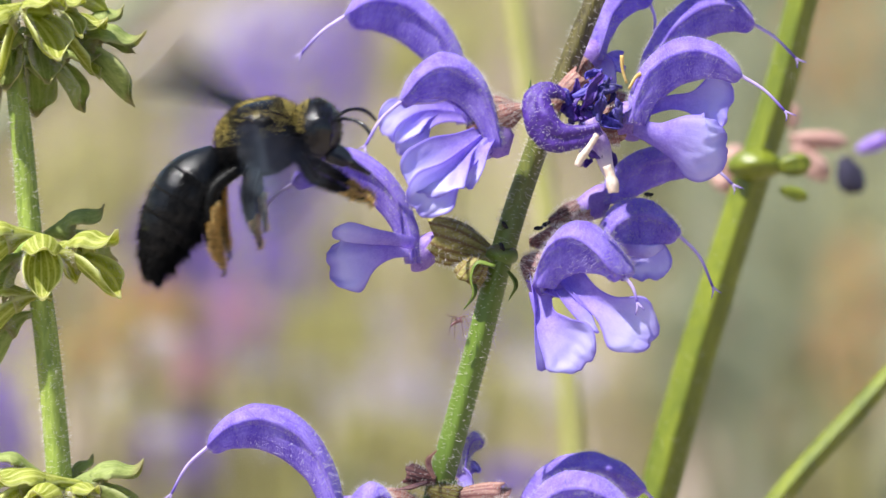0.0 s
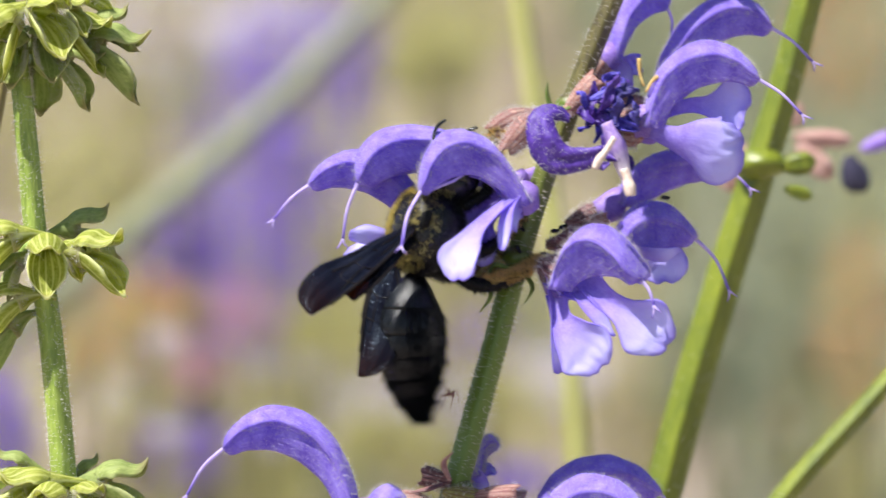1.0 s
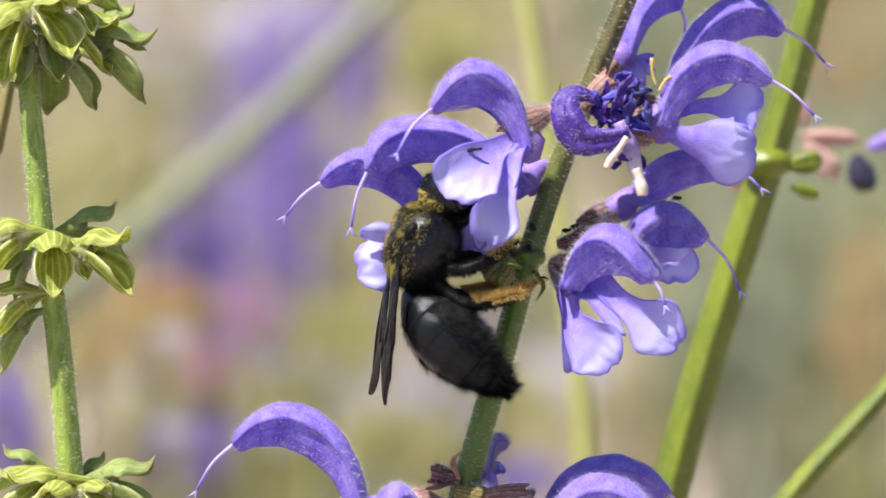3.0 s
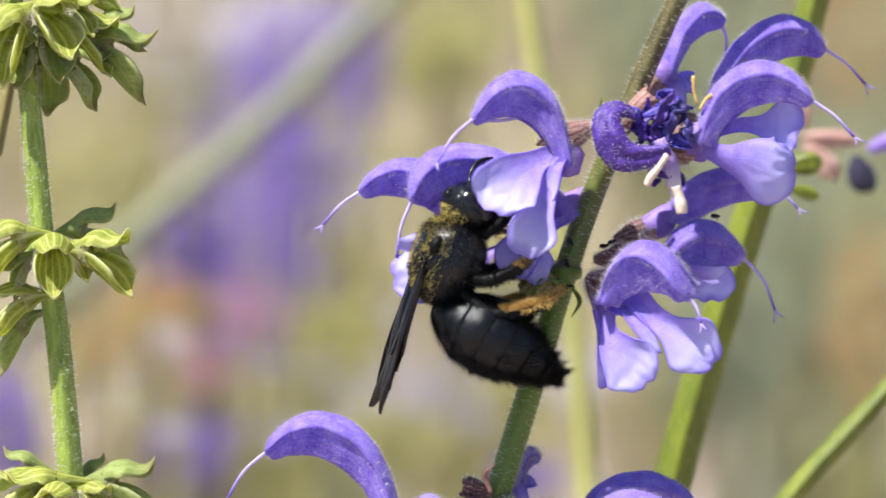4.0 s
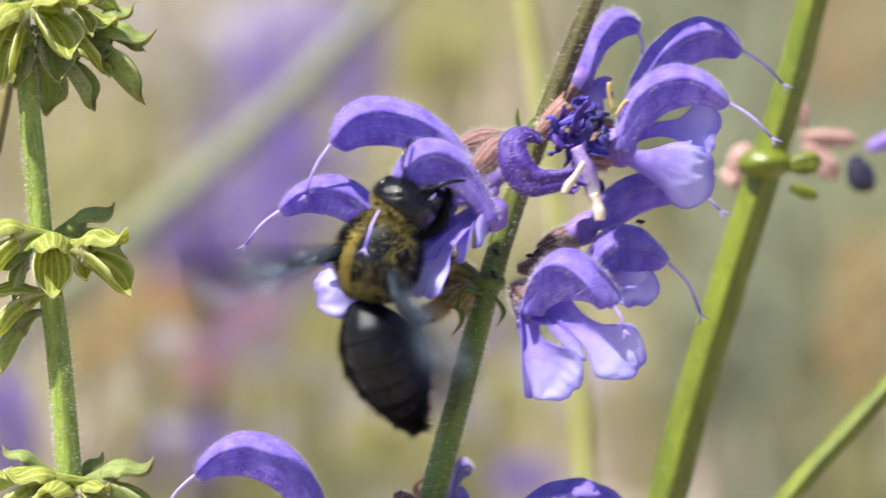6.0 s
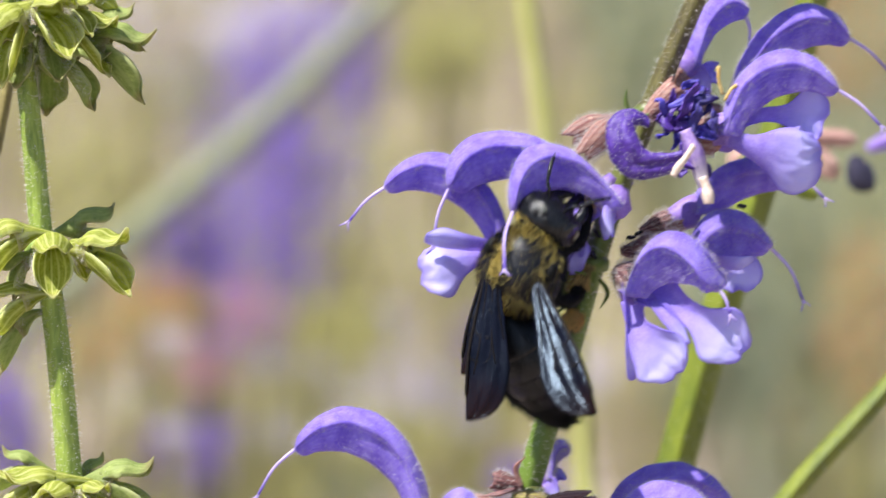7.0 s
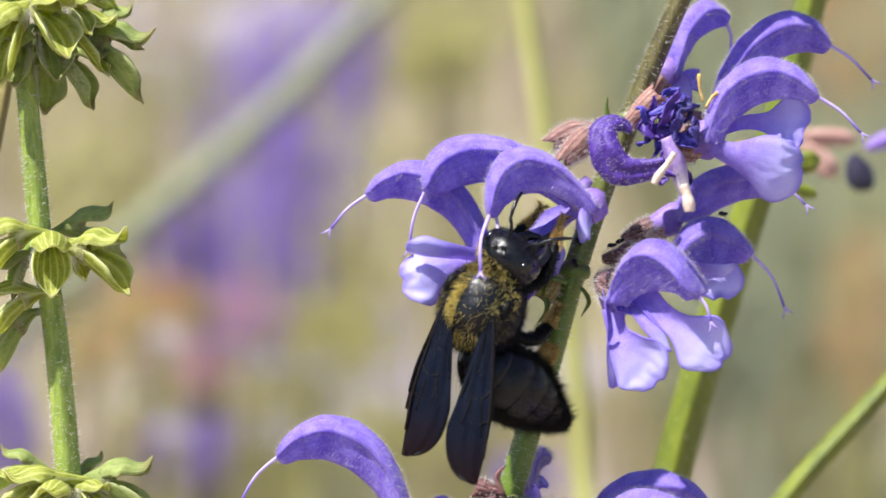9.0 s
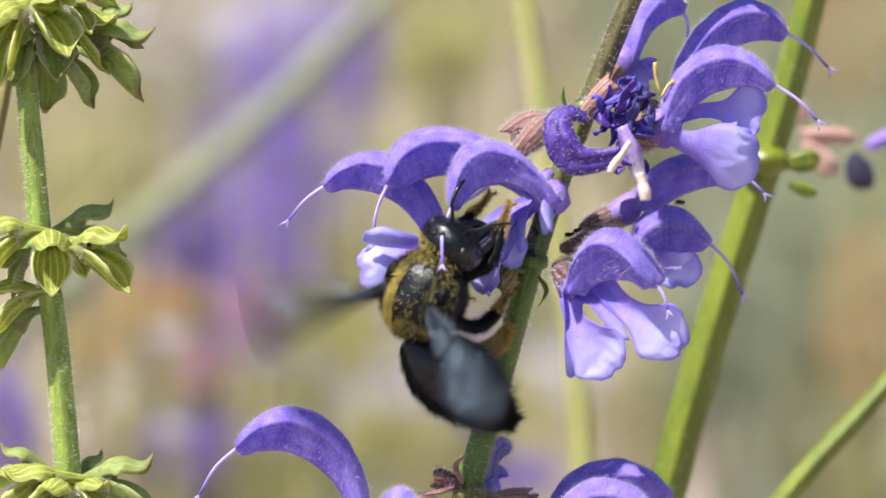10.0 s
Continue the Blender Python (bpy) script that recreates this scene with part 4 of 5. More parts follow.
def build_meadow():
    meadow_grass("meadow_grass", "dry straw-coloured meadow grass", -1.2, 1.2, 1.9, 5.2, M_STRAW, 5200, 0.10, 1)
    meadow_grass("meadow_grass", "olive meadow grass", -1.2, 1.2, 1.9, 5.2, M_OLIVE, 3600, 0.12, 2)
    meadow_grass("meadow_grass", "grey-green meadow grass", 0.15, 1.4, 1.7, 5.2, M_GREEN, 5200, 0.16, 3)
    meadow_grass("meadow_grass", "low dry grass all round the meadow", -5, 5, -3.5, 9, M_STRAW, 26000, 0.07, 4, (-1.15, 1.35, 0.9, 5.15))
    meadow_grass("meadow_grass", "low olive grass all round the meadow", -5, 5, -3.5, 9, M_OLIVE, 22000, 0.08, 5, (-1.15, 1.35, 0.9, 5.15))
    V, P, W, O, R, S, G = M_FARV, M_FARP, M_FARW, M_OLIVE, M_RUST, M_STRAW, M_GREEN
    far = (
        # violet spikes
        (470, 320, 900, 80, 300, V, 270), (560, 190, 1000, 90, 190, V, 165), (400, 420, 1100, 70, 120, V, 200), (640, 110, 1100, 60, 120, V, 200), (500, 60, 1200, 110, 80, W, 120),
        (330, 60, 1300, 110, 110, W, 90), (270, 90, 1000, 90, 90, S, 110), (350, 150, 1000, 70, 70, G, 70), (520, 470, 1000, 60, 110, V, 200), (12, 760, 500, 60, 90, V, 220), (780, 720, 1000, 90, 60, W, 180), (700, 640, 1200, 60, 60, W, 120),
        (930, 850, 800, 60, 40, V, 110), (420, 640, 1200, 60, 90, V, 140),
        (440, 230, 1000, 80, 150, V, 150), (520, 350, 800, 70, 130, V, 200), (600, 300, 1200, 60, 120, W, 200), (300, 440, 1000, 70, 80, V, 150), (470, 560, 1100, 60, 100, V, 180),
        (360, 250, 1200, 60, 140, W, 90), (30, 640, 700, 50, 80, V, 130), (330, 800, 1000, 80, 70, V, 110), (560, 720, 1200, 60, 70, W, 110),
        (1010, 660, 1100, 80, 60, W, 130), (960, 560, 1300, 80, 70, G, 150), (870, 440, 1300, 60, 80, G, 120), (860, 600, 1200, 60, 60, V, 60),
        (385, 340, 1000, 80, 170, V, 100), (330, 430, 1100, 80, 90, V, 80), (450, 480, 1000, 70, 90, V, 120), (560, 60, 1200, 90, 80, W, 70),
        # pink
        (440, 545, 800, 60, 55, P, 160), (360, 640, 1000, 70, 40, P, 130),
        # olive and straw clumps
        (780, 110, 900, 90, 70, O, 240), (830, 60, 1200, 90, 50, O, 160), (610, 585, 800, 90, 55, O, 240), (700, 780, 900, 100, 60, O, 240), (880, 700, 1000, 80, 60, O, 180),
        (160, 340, 1000, 100, 120, O, 260), (270, 540, 900, 80, 50, R, 130), (190, 800, 1000, 90, 80, S, 200), (210, 620, 1100, 90, 50, R, 120), (640, 300, 1300, 60, 80, O, 130),
        (620, 860, 1000, 90, 50, G, 160),
        # small pale and yellowish clumps between them
        (492, 540, 850, 36, 26, O, 80), (432, 700, 850, 40, 24, S, 80), (330, 300, 900, 34, 46, O, 80), (250, 250, 900, 36, 40, S, 70), (560, 640, 850, 40, 24, W, 90), (690, 560, 900, 40, 26, W, 80),
        (640, 700, 850, 36, 24, W, 70), (380, 520, 850, 30, 30, S, 70), (220, 700, 900, 40, 30, W, 80), (300, 610, 850, 34, 22, W, 60), (500, 770, 850, 44, 24, W, 80), (590, 430, 900, 30, 40, O, 70),
        (420, 330, 850, 26, 50, W, 50), (150, 200, 900, 40, 34, O, 80), (880, 260, 900, 40, 40, S, 70), (1010, 780, 850, 44, 30, S, 80),
        # nearer, smaller tufts that break up the blur
        (250, 470, 620, 40, 14, S, 50), (310, 500, 640, 36, 13, R, 45), (230, 560, 600, 44, 14, O, 50), (300, 590, 640, 40, 13, W, 45), (240, 640, 620, 44, 14, S, 50), (340, 680, 600, 40, 14, P, 40),
        (230, 720, 640, 44, 14, O, 50), (310, 760, 620, 44, 14, W, 50), (400, 600, 640, 36, 14, V, 26), (470, 640, 600, 36, 14, W, 45), (400, 760, 620, 40, 14, V, 22), (480, 700, 640, 36, 13, O, 45),
        (590, 540, 620, 44, 15, O, 55), (640, 600, 640, 44, 14, O, 55), (700, 400, 600, 36, 18, O, 50), (640, 380, 640, 34, 16, S, 45), (560, 480, 620, 30, 18, V, 22), (500, 260, 640, 34, 30, V, 34),
        (540, 160, 620, 34, 30, V, 30), (450, 380, 640, 34, 30, V, 34), (760, 90, 620, 40, 20, O, 50), (720, 180, 640, 36, 18, S, 45), (170, 420, 620, 36, 16, S, 45), (200, 260, 640, 40, 18, O, 50),
        # rust and grey-green on the other side
        (1530, 560, 900, 70, 160, R, 260), (1500, 60, 1200, 90, 120, R, 170), (1280, 620, 1300, 130, 160, G, 300), (1440, 420, 1400, 90, 160, G, 260), (1180, 120, 1400, 120, 160, G, 260))
    names = {id(V): ("distant_sage", "violet sage flowers far behind, out of focus", "flower"), id(P): ("distant_pink_flower", "dull pink flower head far behind", "flower"),
             id(W): ("distant_pale_flower", "pale lilac flower head far behind", "flower"), id(O): ("distant_herb", "yellowish olive herb far behind", "plant"),
             id(R): ("distant_seed_head", "rusty brown seed heads far behind", "plant"), id(S): ("distant_dry_herb", "straw-coloured dry herb far behind", "plant"),
             id(G): ("distant_grey_herb", "grey-green herb far behind", "plant")}
    for i, (x, z, y, rx, rz, m, n) in enumerate(far):
        nm, lb, ct = names[id(m)]
        far_plant(x, z, y, rx, rz, m, n * 2 if m is V else n, nm, lb, ct, 100 + i, group=nm.replace("_", " ") + "s")


# ---- small insects ----
def build_midge():
    t = thing("midge", BED @ Matrix.Translation(plan(830, 566, -3)), "tiny brown midge with thin dangling legs", "insect")
    bm = bmesh.new()
    tube(bm, [(-12, 0, -6), (-4, 0, 0), (4, 0, 3), (9, 0, 1)], [1.2, 2.6, 3.6, 1.6], 9, 16)
    part("body", scale_bm(bm), M_CALYX_D, t)
    for i, (dx, dz) in enumerate(((-16, -22), (-6, -30), (10, -24), (14, 10), (-20, 14), (20, -6))):
        bm = bmesh.new()
        s = 1 if i % 2 else -1
        tube(bm, [(2, 0, 0), (dx * 0.5, s * 8, 10), (dx, s * 12, dz)], [0.8, 0.7, 0.5], 5, 9)
        part("leg", scale_bm(bm), M_CALYX_D, t)
    KEYED["midge"] = t


def build_aphids():
    KEYED["aphids"] = []
    for i, (x, z, tilt) in enumerate(((941, 398, 60), (1014, 398, -20), (1196, 347, 10), (1000, 405, 0), (936, 436, 70))):
        m = BED @ Matrix.Translation(plan(x, z, -1.5)) @ pose(0, 0, 0, 0, tilt, 0)
        t = thing("tiny_beetle", m, "tiny black beetle crawling on the sage", "insect", "tiny beetles on the sage")
        bm = bmesh.new()
        ball(bm, (0, 0, 0), (7, 4, 4), 12, 8)
        ball(bm, (7, 0, 1), (3, 3, 3), 10, 6)
        part("body", scale_bm(bm), M_SHELL, t)
        for k in range(6):
            bm = bmesh.new()
            s = 1 if k % 2 else -1
            tube(bm, [(k - 2, s * 2, 0), (k * 2 - 5, s * 7, 2), (k * 3 - 8, s * 8, -6)], [0.7, 0.6, 0.4], 5, 8)
            part("leg", scale_bm(bm), M_SHELL, t)
        KEYED["aphids"].append((t, m))


# ---- the carpenter bee: x forwards, y to its left, z up; built in plan units ----
def wing_mesh(length, chord, side, hind):
    """A wing: root at the origin, span along y (side +1 left, -1 right), leading edge towards +x. Returns membrane and veins."""
    bm = bmesh.new()
    rows = []
    n, m = 40, 13
    for i in range(n):
        u = i / (n - 1)
        w = chord * ((0.18 + 0.82 * min(1.0, u / 0.66) ** 0.9) if u < 0.66 else math.sqrt(max(0.0, 1 - ((u - 0.66) / 0.342) ** 2.4)))
        lead = chord * 0.12 * math.sin(u * 2.6) - chord * 0.10 * max(0, u - 0.7) / 0.3
        row = []
        for j in range(m):
            v = j / (m - 1)
            x = lead - v * w
            z = chord * (0.05 * math.sin(v * 3) + 0.020 * math.sin(v * 19 + u * 3)) + chord * 0.02 * math.sin(u * 14 + v * 5)
            row.append(Vector((x, side * u * length, z)))
        rows.append(row)
    grid(bm, rows)
    vb = bmesh.new()

    def at(u, v):
        i, j = u * (n - 1), v * (m - 1)
        return rows[min(int(i), n - 1)][min(int(j), m - 1)] + Vector((0, 0, 0.6))
    for line, r in (([(0, 0), (0.3, 0), (0.6, 0), (0.85, 0.02)], 3.4), ([(0, 0.3), (0.3, 0.25), (0.55, 0.28), (0.72, 0.2)], 1.6), ([(0, 0.6), (0.25, 0.6), (0.5, 0.62), (0.66, 0.7)], 1.6),
                    ([(0.02, 0.9), (0.3, 0.9), (0.5, 0.93)], 1.3), ([(0.45, 0.02), (0.5, 0.28), (0.5, 0.62)], 1.3), ([(0.62, 0.02), (0.66, 0.25), (0.62, 0.5), (0.5, 0.62)], 1.2),
                    ([(0.3, 0.25), (0.34, 0.6), (0.36, 0.92)], 1.1)):
        tube(vb, [at(u, v) for u, v in line], [r] + [r * 0.8] * (len(line) - 1), 6, 18)
    return scale_bm(bm), scale_bm(vb)


def build_bee():
    bee = thing("carpenter_bee", BED @ Matrix.Translation(plan(745, 400, -4)), "large black carpenter bee with smoky wings, dusted yellow with pollen", "bee")
    bm = bmesh.new()
    ball(bm, (-4, 0, 0), (80, 75, 62), 36, 26, 0.05, 2.0)
    thorax = part("thorax", scale_bm(bm), M_SHELL, bee)

    def yellow(p, nrm, rng):
        x, y, z = p / U
        if z < 8:
            return False
        patch = max(0.15, min(1.0, 0.85 + 1.1 * noise.noise(Vector((x * 0.6, y * 1.6, z)) * 0.07)))
        bald = math.hypot((x - 4) / 36, (y + 6) / 24)
        if bald < 1:
            k = 0.03
        elif x > 50:
            k = 0.42
        elif 14 < y < 38:
            k = 0.75 if x < 24 else 0.35
        elif x < -50:
            k = 0.26
        elif y < -34 and x > 0:
            k = 0.2
        else:
            k = 0.07
        return rng.random() < k * patch * min(1.0, (z - 4) / 24)

    def black(p, nrm, rng):
        x, y, z = p / U
        return z < 40 or math.hypot((x - 4) / 36, (y + 6) / 24) > rng.uniform(0.8, 1.1)
    tagged(part("pollen_fur", fuzz(thorax, 7500, 9.5 * U, 0.29 * U, 31, 0.5, yellow, droop=(-0.7, 0.1, 0)), M_POLLEN, bee, "yellow pollen-dusted fur"), kind="stuff")
    tagged(part("fur", fuzz(thorax, 11000, 12 * U, 0.34 * U, 32, 0.6, black, droop=(-0.5, 0, 0)), M_FUR, bee, "short black fur"), kind="stuff")
    for s in (-1, 1):
        bm = bmesh.new()
        ball(bm, (12, s * 58, 34), (19, 11, 11), 16, 12, 0.15, 3)
        part("tegula", scale_bm(bm), M_LEG, bee, "shiny black scale over the wing root")
    # abdomen: a soft core under six overlapping plates
    length = 252
    prof = smooth([(0.30, 0.28), (0.66, 0.62), (0.90, 0.88), (1.0, 1.0), (1.02, 1.0), (0.94, 0.94), (0.78, 0.82), (0.56, 0.64), (0.33, 0.42), (0.05, 0.08)], 101)

    def ring(u, grow, n=40):
        """A cross-section of the abdomen at share u of its length, which bends towards the belly."""
        k = min(100, max(0, u * 100))
        ry, rz = prof[int(k)] if k >= 100 else prof[int(k)] + (prof[int(k) + 1] - prof[int(k)]) * (k - int(k))
        bend = 0.38 * u
        c = Vector((-length * math.sin(bend) / 0.38 if bend else 0, 0, -length * (1 - math.cos(bend)) / 0.38))
        up = Vector((-math.sin(bend), 0, math.cos(bend)))
        row = []
        for i in range(n):
            a = 2 * math.pi * i / n
            flat = 0.80 if math.sin(a) < 0 else 1.0
            row.append(c + Vector((0, 61 * ry * grow * math.cos(a), 0)) + up * (62 * rz * grow * flat * math.sin(a)))
        return row
    bm = bmesh.new()
    vs = grid(bm, [ring(i / 40, 0.94) for i in range(41)], wrap=True)
    for r in (vs[0], vs[-1]):
        bm.faces.new(r).smooth = True
    abdo = part("abdomen", scale_bm(bm), M_ABDO, bee, "ringed blue-black abdomen", at=Matrix.Translation(Vector((-86, 0, -6)) * U))
    edges = [0.0, 0.24, 0.41, 0.57, 0.72, 0.86, 0.985]
    tufts = bmesh.new()
    rng = random.Random(33)
    for i in range(6):
        u0, u1 = edges[i], edges[i + 1]
        bm = bmesh.new()
        rows = [ring(lerp(max(0.0, u0 - 0.02), u1 + 0.012, k / 11), 0.955 + 0.05 * math.sin(min(1, k / 8) * 1.57) - (0.025 * max(0, k - 8) / 3)) for k in range(12)]
        grid(bm, rows, wrap=True)
        part("abdomen_plate", scale_bm(bm), M_ABDO, abdo, thick=1.6 * U)
        # bristles along the plate's rear edge and over its sides and belly
        for k in range(3800):
            u = u1 - 0.005 if rng.random() < 0.34 else rng.uniform(u0, u1)
            a = rng.uniform(0, 2 * math.pi)
            low = math.sin(a) < 0.35 or abs(math.cos(a)) > 0.8
            if not low and rng.random() > (0.02, 0.06, 0.16, 0.4, 0.7, 0.9)[i]:
                continue
            r0, r1 = ring(u, 1.0, 1)[0], ring(min(1, u + 0.02), 1.0, 1)[0]
            full = ring(u, 1.015)
            p = full[int(a / (2 * math.pi) * 40) % 40].lerp(full[(int(a / (2 * math.pi) * 40) + 1) % 40], rng.random())
            mid = sum(full, Vector()) / 40
            out = (p - mid).normalized()
            tail = (r1 - r0).normalized()
            clump = max(0.25, 0.8 + 1.1 * noise.noise(Vector((u * 34, a * 6, 2))))
            d = (tail * 1.1 + out * rng.uniform(0.35, 1.2) + Vector((rng.uniform(-1, 1), rng.uniform(-1, 1), rng.uniform(-1, 1))) * 0.22).normalized()
            ln = (24 if low else 15) * clump * rng.uniform(0.6, 1.2)
            strand(tufts, p * U, (p + d * ln) * U, 0.36 * U)
    tagged(part("fur", tufts, M_FUR, abdo, "black bristly fringe"), kind="stuff")
    # head
    bm = bmesh.new()
    ball(bm, (0, 0, 0), (43, 58, 50), 32, 22, 0.05, 2)
    head = part("head", scale_bm(bm), M_SHELL, bee, at=Matrix.Translation(Vector((92, 0, -12)) * U))
    tagged(part("fur", fuzz(head, 3000, 9 * U, 0.38 * U, 34, 0.7, lambda p, n, r: p.x < 6 * U or p.z < -10 * U or r.random() < 0.45), M_FUR, head), kind="stuff")
    tagged(part("pollen_fur", fuzz(head, 420, 10 * U, 0.4 * U, 35, 0.6, lambda p, n, r: p.x < -14 * U and p.z > 4 * U), M_POLLEN, head, "pollen-dusted fur"), kind="stuff")
    for s in (-1, 1):
        bm = bmesh.new()
        ball(bm, (7, s * 43, -4), (26, 14, 37), 22, 16)
        part("eye", scale_bm(bm), M_EYE, head, "large polished black eye")
        bm = bmesh.new()
        tube(bm, [(30, s * 16, 16), (46, s * 26, 26), (54, s * 36, 28)], [3.2, 3.0, 3.4], 8, 12)
        tube(bm, [(54, s * 36, 28), (72, s * 46, 27), (88, s * 56, 18), (100, s * 64, 4)], [2.8, 3.6, 3.5, 2.4], 8, 22, section=lambda a: 1.0)
        part("antenna", scale_bm(bm), M_SHELL, head, "bent black antenna")
        bm = bmesh.new()
        tube(bm, [(22, s * 30, -38), (48, s * 26, -50), (64, s * 8, -58)], [13, 10, 4], 10, 14)
        part("mandible", scale_bm(bm), M_SHELL, head)
    bm = bmesh.new()
    tube(bm, [(24, 0, -36), (60, 0, -58), (96, 0, -78)], [11, 9, 3], 10, 14)
    part("proboscis", scale_bm(bm), M_SHELL, head, "dark tapering tongue sheath")
    # ocelli
    for x, y in ((10, 0), (2, 12), (2, -12)):
        bm = bmesh.new()
        ball(bm, (x, y, 48), (5, 5, 5), 10, 8)
        part("ocellus", scale_bm(bm), M_EYE, head)
    # legs
    legs = {}
    for s, nm in ((1, "l"), (-1, "r")):
        for kind, pts, rad in (("front", [(0, 0, 0), (30, 16, -34), (70, 6, -52), (104, -6, -70), (122, -10, -74)], [10, 11, 9, 5, 2.5]),
                               ("middle", [(0, 0, 0), (12, 32, -30), (42, 30, -62), (70, 20, -84), (84, 14, -94)], [11, 12, 11, 6, 3]),
                               ("hind", [(0, 0, 0), (-6, 26, -62), (42, 34, -116), (78, 22, -138), (100, 14, -148)], [12, 14, 13, 8, 3.5])):
            bm = bmesh.new()
            q = [(x, s * y, z) for x, y, z in pts]
            c = tube(bm, q, rad, 12, 30, section=lambda a: 1 + 0.1 * math.cos(2 * a))
            for sg in (-1, 1):
                tube(bm, [q[-1], (q[-1][0] + 10, q[-1][1] + sg * 5, q[-1][2] - 6), (q[-1][0] + 12, q[-1][1] + sg * 9, q[-1][2] - 14)], [2.4, 1.8, 0.7], 6, 8)
            root = {"front": (52, 34, -40), "middle": (-26, 46, -40), "hind": (-50, 40, -34)}[kind]
            leg = part("leg", scale_bm(bm), M_LEG, bee, at=Matrix.Translation(Vector((root[0], s * root[1], root[2])) * U))
            legs[kind + nm] = (leg, leg.matrix_basis.copy())
            lo, hi = {"front": (70, 150), "middle": (50, 108), "hind": (10, 100)}[kind]
            keep = (lambda a, b, k: lambda p, n, r: (n.x > -0.1 and p.z < -58 * U and a * U < p.x < b * U))(lo, hi, kind)
            tagged(part("leg_brush", fuzz(leg, {"front": 800, "middle": 500, "hind": 3000}[kind], 11 * U, 0.5 * U, 40, 0.7, keep), M_BRUSH, leg, "ochre bristle brush"), kind="stuff")
            tagged(part("fur", fuzz(leg, 900, 9 * U, 0.6 * U, 41, 0.7), M_FUR, leg), kind="stuff")
    # wings
    wings = {}
    for s, nm in ((1, "l"), (-1, "r")):
        for hind in (False, True):
            a, v = wing_mesh(190 if hind else 286, 50 if hind else 76, s, hind)
            w = part("hind_wing" if hind else "fore_wing", a, M_WING, bee, "smoky violet-brown veined wing", thick=1.2 * U)
            tagged(part("venation", v, M_VEIN, w), kind="stuff")
            wings[nm + ("h" if hind else "f")] = w
    KEYED["bee"] = (bee, abdo, head, wings, legs)


# ---- what moves ----
SWAY = [(0, -28, -4, -0.5), (0.5, -32, -5, -1.2), (1, -7, 2, -0.3), (1.5, 85, 39, 0.8), (2, 66, 27, 1.0), (2.5, 0, 0, 0), (2.7, -16, -3, -0.2), (3.8, 76, 24, 1.75),
        (4, 66, 22, 1.5), (4.5, 13, 5, 1.0), (5, -6, 5, 0.15), (5.5, -58, 47, -0.8), (5.7, -103, 58, -0.85), (6.8, 129, 0, 0.6), (7, 116, 11, 0.7), (7.5, -1, 41, 0.3),
        (8, -12, 34, 0), (8.5, 91, 14, 0.5), (9, 85, 27, 0.6), (9.5, -5, 38, 0.3), (10, 10, 12, 0.2)]
# how the bee's weight moves the two upper blooms: degrees of bend, then shift right and down
BEND_UPPER = [(0, 0, 0, 0), (0.3, 10, -14, 28), (0.5, 20, 12, 24), (0.75, 27, 28, 70), (1, 35, 30, 84), (1.5, 31, 30, 88), (2, 34, 18, 68), (2.5, 34, 22, 66), (2.7, 34, 24, 68), (4, 37, 34, 90),
              (4.5, 34, 42, 98), (5, 34, 40, 93), (5.15, 28, 22, 80), (5.3, 15, 6, 35), (5.5, 20, 36, 23), (5.7, 22, 36, 30), (6.8, 27, 42, 85), (7, 35, 56, 88), (7.5, 35, 60, 88), (8, 35, 54, 84), (8.5, 35, 44, 80), (9, 35, 46, 80), (9.5, 35, 52, 80), (10, 35, 56, 84)]
BEND_FRONT = [(0, 0, 0, 0), (0.3, 3, -20, 10), (0.5, 5, -9, 28), (0.75, 10, -12, 70), (1, 18, -4, 84), (1.5, 18, -10, 74), (2, 15, -24, 64), (2.5, 12, 1, 48), (2.7, 2, 2, 8), (4, 1, 2, 4),
              (4.5, 0, 2, 4), (5, 0, -10, 5), (5.3, -9, 14, -29), (5.5, 10, 4, 62), (5.7, 11, 0, 70), (6.8, 22, 10, 84), (7, 28, 8, 76), (7.5, 28, 12, 76), (8, 28, 6, 72), (8.5, 28, -2, 68), (9, 28, 0, 68), (9.5, 28, 8, 70), (10, 28, 10, 72)]
# lower lips of the front bloom: seconds, degrees of fall and of twist about their own length, millimetres pushed back
LIP_PUSH = ([(0, 0, 0, 0), (0.5, 0, 10, 0), (1, -2, 62, 0), (1.5, -4, 52, 0), (2, -6, 45, 0), (2.5, -12, 24, 0), (2.8, 0, 0, 0), (5, 0, 0, 0), (5.5, -4, 20, 0), (6.8, -2, 66, 6), (10, -2, 66, 6)],
            [(0, -24, 0, 0), (0.5, -24, 10, 0), (1, -20, 55, 0), (1.5, -22, 50, 0), (2, -26, 45, 0), (2.5, -32, 24, 0), (2.8, 0, 0, 0), (5, 0, 0, 0), (5.5, -10, 20, 0), (6.8, -20, 66, 6), (10, -20, 66, 6)],
            [(0, -6, 0, 0), (0.5, -8, 0, 0), (1, -14, 10, 0), (2.5, -14, 10, 0), (2.8, 0, 0, 0), (5, 0, 0, 0), (6.8, -20, 30, 5), (10, -20, 30, 5)])
LIP_WAY = Vector((-0.5, -0.25, -0.83))
